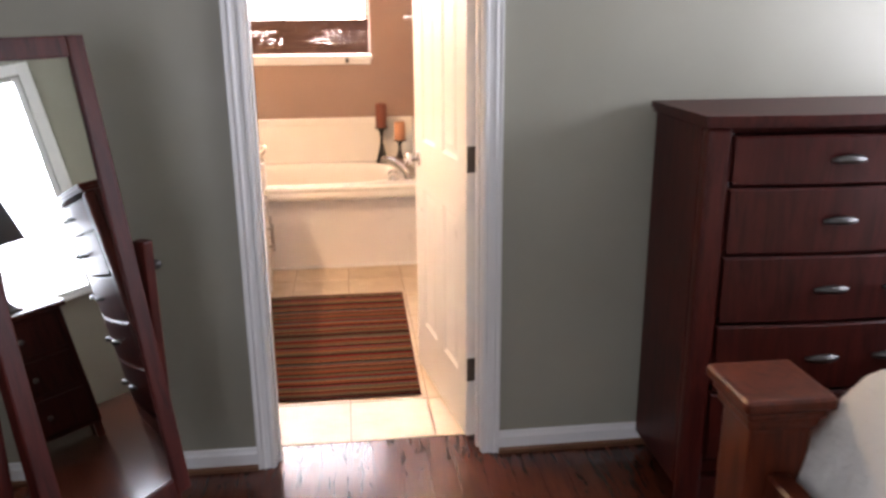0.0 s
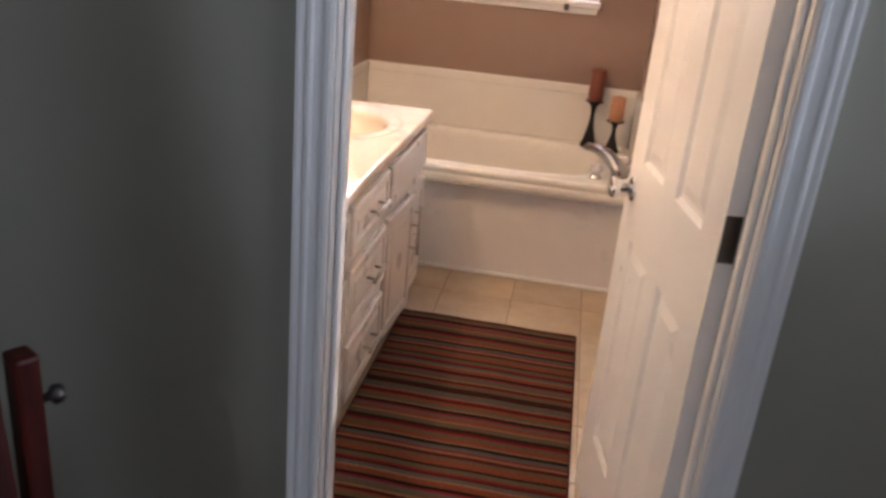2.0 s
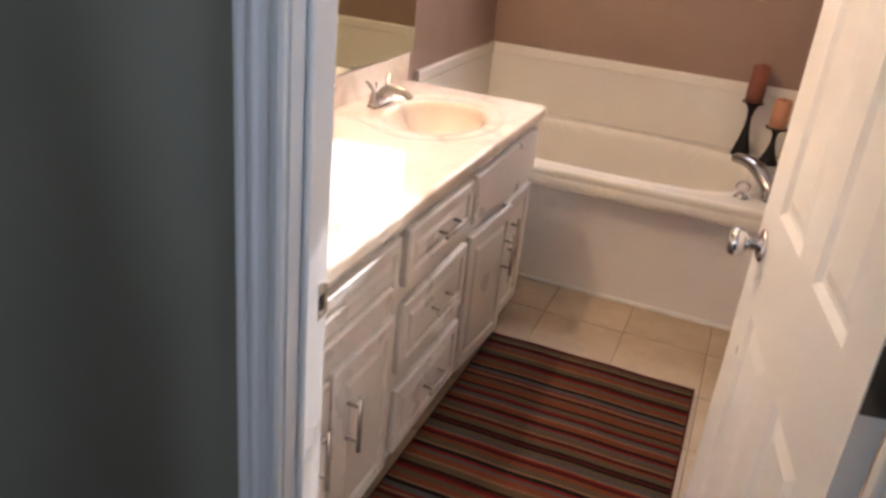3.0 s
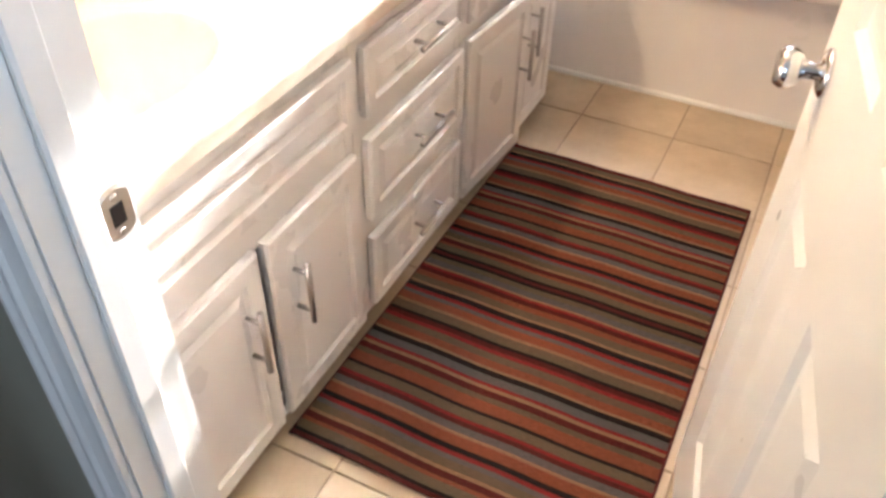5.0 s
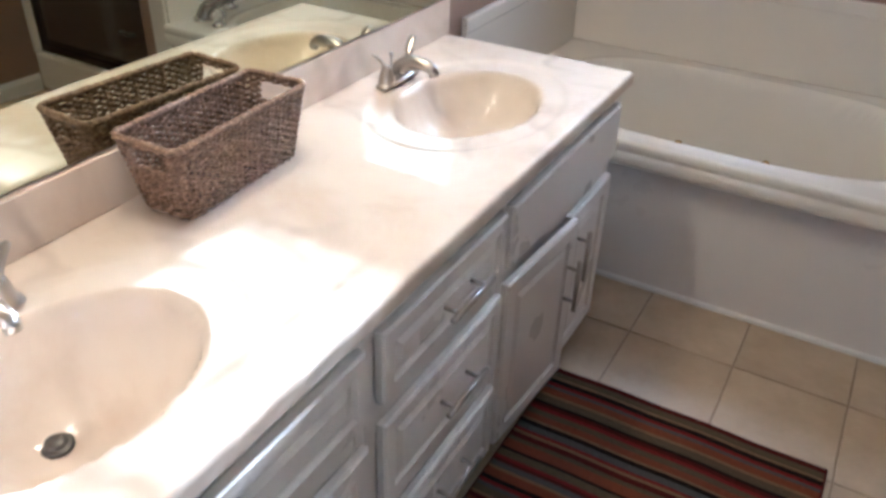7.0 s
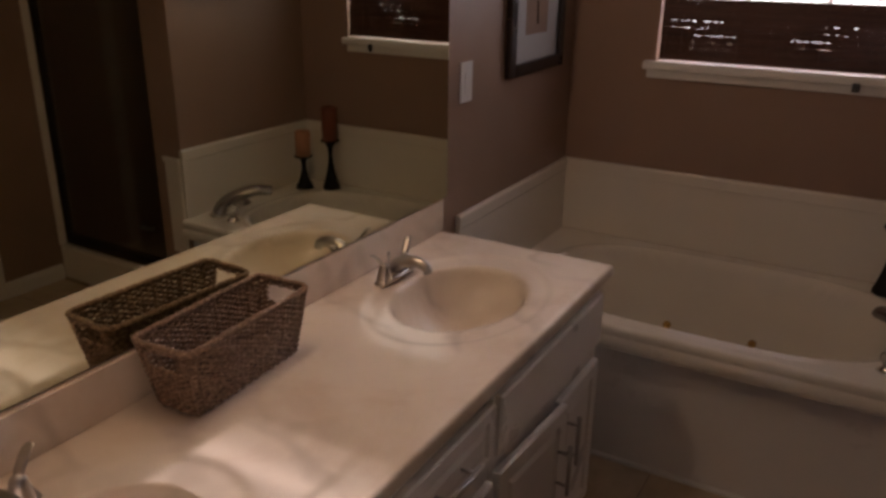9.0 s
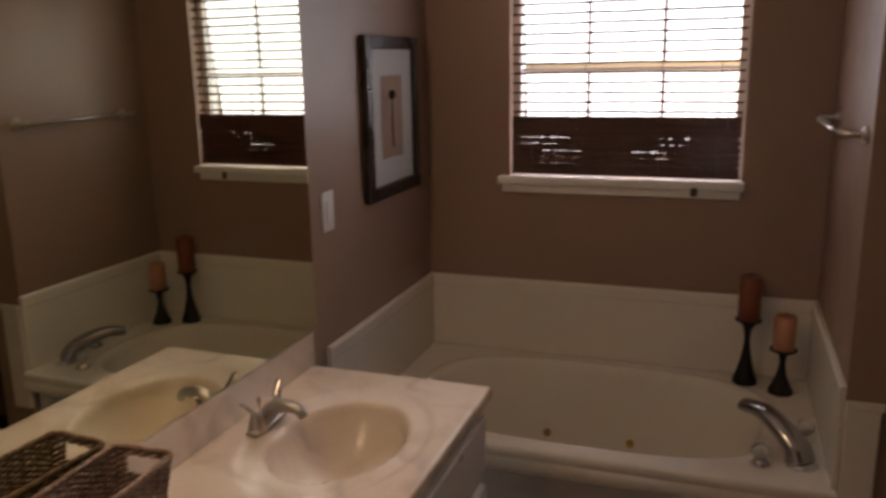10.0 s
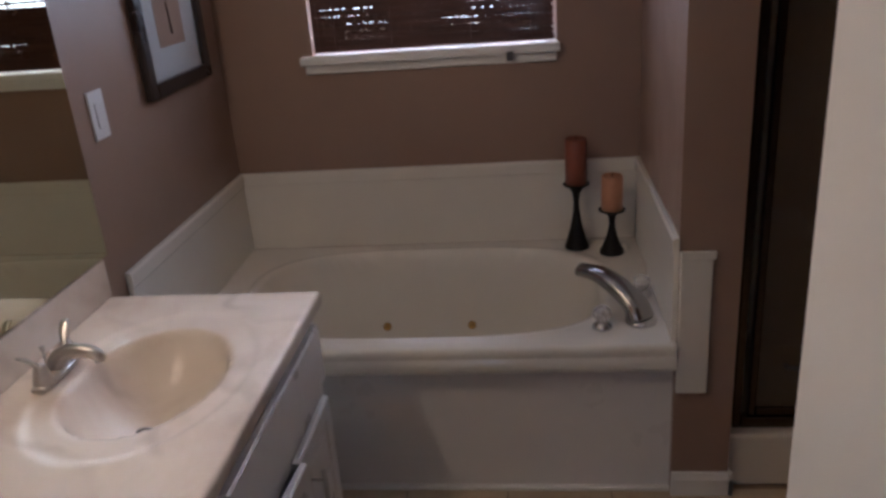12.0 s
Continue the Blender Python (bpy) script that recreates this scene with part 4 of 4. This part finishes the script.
# yarn bands from the door end: letter is the yarn, number the width in millimetres
BANDS = "m12 k9 o22 r10 m16 t9 o20 g12 e11 k14 r26 t8 g18 m12 e10 o24 k9 r30 o14 m18 t10 e9 g22 k16 t7 r22 o20 e12 m14 k10 o26 t9 r24 g12 e12 k18 t8 o22 r18 m15 e10 t7 g20 o16 k10".split()
y, k = -RY, 0
while y < RY:
    band = BANDS[k % len(BANDS)]
    y1 = min(RY, y + int(band[1:]) * 0.001)
    mi = "mkotrge".index(band[0]) if y > -RY + 0.01 and y1 < RY - 0.01 else 0
    n_r = max(1, round((y1 - y) / 0.0055))
    for i in range(n_r):
        ya, yb = y + (y1 - y) * i / n_r, y + (y1 - y) * (i + 1) / n_r
        ym = (ya + yb) / 2
        nx = 24
        for j in range(nx):
            xa, xb = -RX + 2 * RX * j / nx, -RX + 2 * RX * (j + 1) / nx
            wv = lambda x, yy: 0.0022 * math.sin(7 * x + 3 * yy) + 0.0016 * math.sin(23 * x)
            for za, zb, p, q in ((0.0085, 0.0108, ya, ym), (0.0108, 0.0085, ym, yb)):
                f = bm.faces.new([bm.verts.new((xx, yy + wv(xx, yy), z)) for xx, yy, z in ((xa, p, za), (xb, p, za), (xb, q, zb), (xa, q, zb))])
                f.material_index = mi
    y, k = y1, k + 1
part("weave", bm, RUG_YARNS, rug)
part("backing", box(-RX + 0.001, -RY + 0.003, 0.0, RX - 0.001, RY - 0.003, 0.0084), RUG_YARNS[1], rug)
part("hem", tube([(RX, -RY, 0.005), (RX, RY, 0.005)], 0.005, 8), RUG_YARNS[0], rug)
part("hem", tube([(-RX, -RY, 0.005), (-RX, RY, 0.005)], 0.005, 8), RUG_YARNS[0], rug)

# ---------- bedroom ----------
# chest of drawers
CHX, CHY, CHW, CHD, CHH = 2.045, -0.115, 1.02, 0.40, 1.255
ch = thing("chest_of_drawers", "tall dark cherry chest with five bowed drawers against the wall", "chest of drawers", pose(CHX, CHY, 0))
bm = bmesh.new()
add_box(bm, 0.0, -CHD + 0.05, 0.06, CHW, 0.0, CHH - 0.035, bevel=0.004)
part("body", bm, CHERRY, ch)
for x0 in (0.0, CHW - 0.075):
    part("corner_post", box(x0 - 0.004, -CHD - 0.002, 0.0, x0 + 0.075, -CHD + 0.049, CHH - 0.0355, bevel=0.022, seg=4), CHERRY, ch)
bm = bmesh.new()
outline = [(-0.018, 0.0), (-0.018, -CHD - 0.012)] + [(CHW * i / 16, -CHD - 0.016 - 0.03 * math.sin(math.pi * i / 16)) for i in range(17)] + [(CHW + 0.018, -CHD - 0.012), (CHW + 0.018, 0.0)]
for z0, z1, s in ((CHH - 0.034, CHH - 0.022, 0.985), (CHH - 0.0215, CHH, 1.0)):
    lo = [bm.verts.new((CHW / 2 + (x - CHW / 2) * s, y * s, z0)) for x, y in outline]
    hi = [bm.verts.new((CHW / 2 + (x - CHW / 2) * s, y * s, z1)) for x, y in outline]
    for i in range(len(lo)):
        j = (i + 1) % len(lo)
        bm.faces.new((lo[i], lo[j], hi[j], hi[i]))
    bm.faces.new(lo[::-1])
    bm.faces.new(hi)
part("top", bm, CHERRY, ch)
zt = CHH - 0.055
for hgt in (0.150, 0.205, 0.215, 0.225, 0.235):
    z0 = zt - hgt
    bm = bmesh.new()
    nseg = 14
    fr, bk2 = [], []
    for i in range(nseg + 1):
        u = i / nseg
        x = 0.078 + (CHW - 0.156) * u
        yb = -CHD - 0.006 - 0.026 * math.sin(math.pi * u)
        col = []
        for z, d in ((z0 + 0.004, 0.006), (z0 + 0.010, 0.0), (zt - 0.010, 0.0), (zt - 0.004, 0.006)):
            col.append(bm.verts.new((x, yb + d, z)))
        fr.append(col)
        bk2.append([bm.verts.new((x, -CHD + 0.048, z0 + 0.004)), bm.verts.new((x, -CHD + 0.048, zt - 0.004))])
    for i in range(nseg):
        for j in range(3):
            bm.faces.new((fr[i][j], fr[i + 1][j], fr[i + 1][j + 1], fr[i][j + 1]))
        bm.faces.new((bk2[i][0], bk2[i + 1][0], fr[i + 1][0], fr[i][0]))
        bm.faces.new((fr[i][3], fr[i + 1][3], bk2[i + 1][1], bk2[i][1]))
    dr = part("drawer", bm, CHERRY, ch)
    for px in (0.402, CHW - 0.402):
        yb = -CHD - 0.006 - 0.026 * math.sin(math.pi * (px - 0.078) / (CHW - 0.156))
        zc = (z0 + zt) / 2
        part("pull", tube(arc([(px - 0.052, yb - 0.004, zc), (px - 0.03, yb - 0.016, zc + 0.004), (px, yb - 0.022, zc + 0.006), (px + 0.03, yb - 0.016, zc + 0.004), (px + 0.052, yb - 0.004, zc)], 4), [(0.006 + 0.008 * math.sin(math.pi * i / 16), 0.006 + 0.007 * math.sin(math.pi * i / 16)) for i in range(17)], 12), PEWTER, dr, "dark pewter cup pull", True)
    zt = z0
part("plinth", box(0.072, -CHD + 0.004, 0.0, CHW - 0.072, -0.01, 0.10), CHERRY, ch)

# bed with a square foot post
PX, PYY, PH = 1.862, -1.27, 0.83
bed = thing("bed", "dark cherry wooden bed with square posts and a cream bedspread", "bed")


def bed_post(x, y, h):
    p = part("post", box(x - 0.062, y - 0.062, 0.0, x + 0.062, y + 0.062, h - 0.075, bevel=0.008, seg=2), BEDWOOD, bed)
    part("cap", box(x - 0.094, y - 0.094, h - 0.030, x + 0.094, y + 0.094, h, bevel=0.014, seg=3), BEDWOOD, p)
    part("collar", box(x - 0.080, y - 0.080, h - 0.050, x + 0.080, y + 0.080, h - 0.031, bevel=0.008, seg=2), BEDWOOD, p)
    part("collar", box(x - 0.072, y - 0.072, h - 0.0745, x + 0.072, y + 0.072, h - 0.051, bevel=0.008, seg=2), BEDWOOD, p)


bed_post(PX, PYY, PH)
bed_post(PX, PYY - 1.62, PH)
bed_post(PX + 2.02, PYY, 1.35)
bed_post(PX + 2.02, PYY - 1.62, 1.35)
part("footboard", box(PX - 0.025, PYY - 1.555, 0.22, PX + 0.025, PYY - 0.065, 0.66, bevel=0.006), BEDWOOD, bed)
part("headboard", box(PX + 1.995, PYY - 1.555, 0.22, PX + 2.045, PYY - 0.065, 1.25, bevel=0.006), BEDWOOD, bed)
part("side_rail", box(PX + 0.065, PYY - 0.02, 0.25, PX + 1.955, PYY + 0.02, 0.42, bevel=0.004), BEDWOOD, bed)
part("side_rail", box(PX + 0.065, PYY - 1.64, 0.25, PX + 1.955, PYY - 1.60, 0.42, bevel=0.004), BEDWOOD, bed)
part("mattress", box(PX + 0.10, PYY - 1.58, 0.30, PX + 1.95, PYY - 0.03, 0.66, bevel=0.05, seg=3), LINEN, bed)
spread = thing("bedspread", "rumpled cream cotton bedspread draped over the bed", "bedding")
bm = bmesh.new()
nu, nv = 60, 50
gridv = []
for i in range(nu + 1):
    row = []
    for j in range(nv + 1):
        u, v = i / nu, j / nv
        x = PX - 0.004 + 1.94 * u
        yy = PYY + 0.03 - 1.70 * v
        e = min(u * 1.9, v * 1.72, (1 - v) * 1.72)
        drop = max(0.0, 1 - e / 0.16)
        z = 0.905 - 0.52 * drop ** 1.7 + 0.035 * noise.noise(Vector((x * 3.1, yy * 3.1, 0.3))) + 0.014 * noise.noise(Vector((x * 11, yy * 11, 2)))
        row.append(bm.verts.new((x + 0.02 * drop * noise.noise(Vector((yy * 9, z * 3, 5))), yy + 0.02 * drop * noise.noise(Vector((x * 9, z * 3, 1))), z)))
    gridv.append(row)
for i in range(nu):
    for j in range(nv):
        bm.faces.new((gridv[i][j], gridv[i + 1][j], gridv[i + 1][j + 1], gridv[i][j + 1]))
sp_ob = part("cloth", bm, LINEN, spread, "", True)
mdf = sp_ob.modifiers.new("thick", "SOLIDIFY")
mdf.thickness = 0.02

hem = bmesh.new()
tube([(PX + 0.06 + 0.03 * math.sin(k * 1.7), PYY - 0.02 - 0.05 * k, 0.405 + 0.012 * math.sin(k * 2.3)) for k in range(33)], 0.008, 8, hem)
part("hem", hem, LINEN, spread, "", True)

# nightstand and lamp by the window
ns = thing("nightstand", "dark cherry nightstand beside the bed under the window", "nightstand")
NX, NY, NH = 3.25, -0.925, 0.76
part("body", box(NX - 0.22, NY - 0.23, 0.08, NX + 0.25, NY + 0.23, NH - 0.03, bevel=0.006), CHERRY, ns)
part("top", box(NX - 0.25, NY - 0.26, NH - 0.0295, NX + 0.26, NY + 0.26, NH, bevel=0.008, seg=2), CHERRY, ns)
for z in (0.11, 0.32, 0.53):
    d = part("drawer", box(NX - 0.236, NY - 0.20, z, NX - 0.221, NY + 0.20, z + 0.185, bevel=0.004), CHERRY, ns)
    part("knob", lathe([(0.006, 0), (0.006, -0.015), (0.014, -0.02), (0.012, -0.03), (0, -0.032)], 14, at=(NX - 0.2365, NY, z + 0.09), axis="x"), PEWTER, d, "", True)
for sx in (-0.19, 0.22):
    for sy in (-0.20, 0.20):
        part("leg", box(NX + sx - 0.02, NY + sy - 0.02, 0.0, NX + sx + 0.02, NY + sy + 0.02, 0.0795), CHERRY, ns)
tl = thing("table_lamp", "table lamp with a dark tapered shade on the nightstand", "lamp", pose(NX - 0.02, NY + 0.0, NH + 0.001))
part("stand", lathe([(0.0, 0), (0.075, 0.002), (0.075, 0.012), (0.05, 0.03), (0.022, 0.06), (0.02, 0.09), (0.034, 0.18), (0.046, 0.27), (0.046, 0.285), (0.02, 0.30), (0.030, 0.315), (0.012, 0.33), (0.012, 0.42)], 24), PEWTER, tl, "", True)
part("shade", lathe([(0.205, 0.36), (0.150, 0.62), (0.146, 0.62), (0.201, 0.36)], 32), SHADE_CLOTH, tl, "dark cloth lampshade", True)
cl = thing("alarm_clock", "small dark alarm clock on the nightstand", "clock", pose(NX - 0.1, NY - 0.17, NH + 0.001))
part("case", box(-0.03, -0.045, 0.0, 0.03, 0.045, 0.05, bevel=0.012, seg=3), SHADE_CLOTH, cl)
part("dial", box(-0.0325, -0.035, 0.012, -0.0302, 0.035, 0.04), PEWTER, cl)


def bedroom_window(name, m):
    w = tagged(new(name), "bright white bedroom window with horizontal blinds", "window", kind="structure")
    w.matrix_world = m
    for a in ((-0.60, 0.72, -0.55, 2.1), (0.55, 0.72, 0.60, 2.1), (-0.549, 2.05, 0.549, 2.1), (-0.549, 0.72, 0.549, 0.77)):
        part("frame", box(a[0], 0.02, a[1], a[2], 0.08, a[3], bevel=0.004), TRIM, w)
    part("meeting_rail", box(-0.549, 0.03, 1.39, 0.549, 0.07, 1.43), TRIM, w)
    part("sill", box(-0.66, -0.05, 0.69, 0.66, 0.02, 0.719, bevel=0.005), TRIM, w)
    for a in ((-0.67, 0.72, -0.601, 2.17), (0.601, 0.72, 0.67, 2.17), (-0.60, 2.101, 0.60, 2.17)):
        part("casing", box(a[0], -0.018, a[1], a[2], -0.001, a[3], bevel=0.004), TRIM, w)
    pn = part("pane", box(-0.549, 0.048, 0.771, 0.549, 0.052, 2.049), GLASS, w)
    pn.visible_shadow = False
    for k in range(24):
        z = 0.80 + k * 0.025
        part("slat", box(-0.54, -0.012, z, 0.54, 0.012, z + 0.0015), BLIND, w)
    return w


bedroom_window("window_2", pose(BX1, -1.0, 0, 0, 0, -90))
# unseen, added behind the viewpoint to go with the fill lamp
bedroom_window("unseen_window_3", pose(0.2, BY0, 0, 0, 0, 180))

# cheval mirror
CMN = math.degrees(math.atan2(-0.530, 0.848))
cm = thing("cheval_mirror", "tilting floor mirror in a dark cherry frame beside the doorway", "mirror", pose(0.393, -0.818, 0.0, 0, 0, CMN + 90))
CMW, CMZ0, CMZ1, TILT = 0.205, 0.317, 1.497, 9.0
SWING = pose(0, 0, 0.915, -TILT) @ pose(0, 0, -0.915)
for nm, a in (("stile", (-CMW, CMZ0, -CMW + 0.05, CMZ1)), ("stile", (CMW - 0.05, CMZ0, CMW, CMZ1)), ("frame_rail", (-CMW + 0.0505, CMZ0, CMW - 0.0505, CMZ0 + 0.05)), ("frame_rail", (-CMW + 0.0505, CMZ1 - 0.05, CMW - 0.0505, CMZ1))):
    part(nm, box(a[0], -0.016, a[1], a[2], 0.016, a[3], bevel=0.005, seg=2), CHERRY, cm).matrix_basis = SWING
part("mirror_glass", box(-CMW + 0.049, -0.009, CMZ0 + 0.049, CMW - 0.049, -0.004, CMZ1 - 0.049), MIRROR, cm).matrix_basis = SWING
part("back", box(-CMW + 0.049, 0.0, CMZ0 + 0.049, CMW - 0.049, 0.008, CMZ1 - 0.049), CHERRY, cm).matrix_basis = SWING
for s in (-1, 1):
    x = s * (CMW + 0.032)
    part("upright", box(x - 0.016, -0.02, 0.035, x + 0.016, 0.02, 0.989, bevel=0.006, seg=2), CHERRY, cm)
    part("foot", tube(arc([(x, -0.19, 0.014), (x, -0.10, 0.024), (x, 0.0, 0.034), (x, 0.03, 0.026), (x, 0.06, 0.014)], 4), 0.014, 10), CHERRY, cm)
    part("pivot_knob", lathe([(0.006, 0), (0.006, s * 0.012), (0.014, s * 0.018), (0.012, s * 0.03), (0, s * 0.033)], 14, at=(x + s * 0.016, 0, 0.915), axis="x"), PEWTER, cm, "", True)

bn = thing("wooden_bench", "low reddish wooden bench with a rounded tan edge by the mirror", "bench")
part("seat", box(-0.50, -1.50, 0.52, 0.150, -0.87, 0.55, bevel=0.012, seg=3), CHERRY, bn)
part("edge", tube([(0.150, -1.49, 0.535), (0.150, -0.88, 0.535)], 0.017, 10), SHOE, bn, "rounded tan wooden edge")
part("panel", box(-0.46, -1.46, 0.10, 0.12, -0.91, 0.5195, bevel=0.006), CHERRY, bn)
for sx in (-0.42, 0.08):
    for sy in (-1.42, -0.95):
        part("leg", box(sx - 0.025, sy - 0.025, 0.0, sx + 0.025, sy + 0.025, 0.0995), CHERRY, bn)

# ---------- floor pieces ----------
def piece(name, me, parent, loc):
    ob = new(name, me)
    ob.parent = parent
    ob.location = loc
    return ob


def slab_mesh(name, w, d, h, bev, mat, keep={}):
    key = (name, round(w, 3), round(d, 3))
    if key not in keep:
        bm = bmesh.new()
        lo = [bm.verts.new((x, y, -h)) for x, y in ((0, 0), (w, 0), (w, d), (0, d))]
        mid = [bm.verts.new((x, y, -bev)) for x, y in ((0, 0), (w, 0), (w, d), (0, d))]
        hi = [bm.verts.new((x, y, 0)) for x, y in ((bev, bev), (w - bev, bev), (w - bev, d - bev), (bev, d - bev))]
        for a, b in ((lo, mid), (mid, hi)):
            for i in range(4):
                j = (i + 1) % 4
                bm.faces.new((a[i], a[j], b[j], b[i]))
        bm.faces.new(hi)
        me = bpy.data.meshes.new(name)
        bmesh.ops.recalc_face_normals(bm, faces=bm.faces)
        bm.to_mesh(me)
        bm.free()
        me.materials.append(mat)
        keep[key] = me
    return keep[key]


P, GAP = 0.318, 0.0045
xj = [0.690 + P * (i - 1) for i in range(9)]
yj = [0.355 + P * (i - 1) for i in range(8)]
for x0, x1 in zip(xj, xj[1:]):
    for y0, y1 in zip(yj, yj[1:]):
        a, b = max(x0, 0.46) + GAP / 2, min(x1, 2.549) - GAP / 2
        c, d = max(y0, 0.043) + GAP / 2, min(y1, 2.205) - GAP / 2
        if b - a > 0.02 and d - c > 0.02:
            piece("tile", slab_mesh("tile", b - a, d - c, 0.008, 0.002, TILE), floor_bath, (a, c, 0.001 + random.uniform(-0.0006, 0.0006)))
bw = 0.095
nb = int((BX1 - BX0) / bw)
for i in range(nb):
    x0 = BX0 + i * bw
    y1 = 0.040
    first = True
    while y1 > BY0:
        ln = random.choice([1.2, 1.5, 1.8, 2.1]) * (random.choice([0.6, 1]) if first else 1)
        y0 = max(BY0, y1 - ln)
        piece("floorboard", slab_mesh("floorboard", bw - 0.0004, round(y1 - y0, 2) - 0.0004, 0.010, 0.0005, FLOORWOOD), floor_bedroom, (x0, y0, 0.0))
        y1, first = y0, False
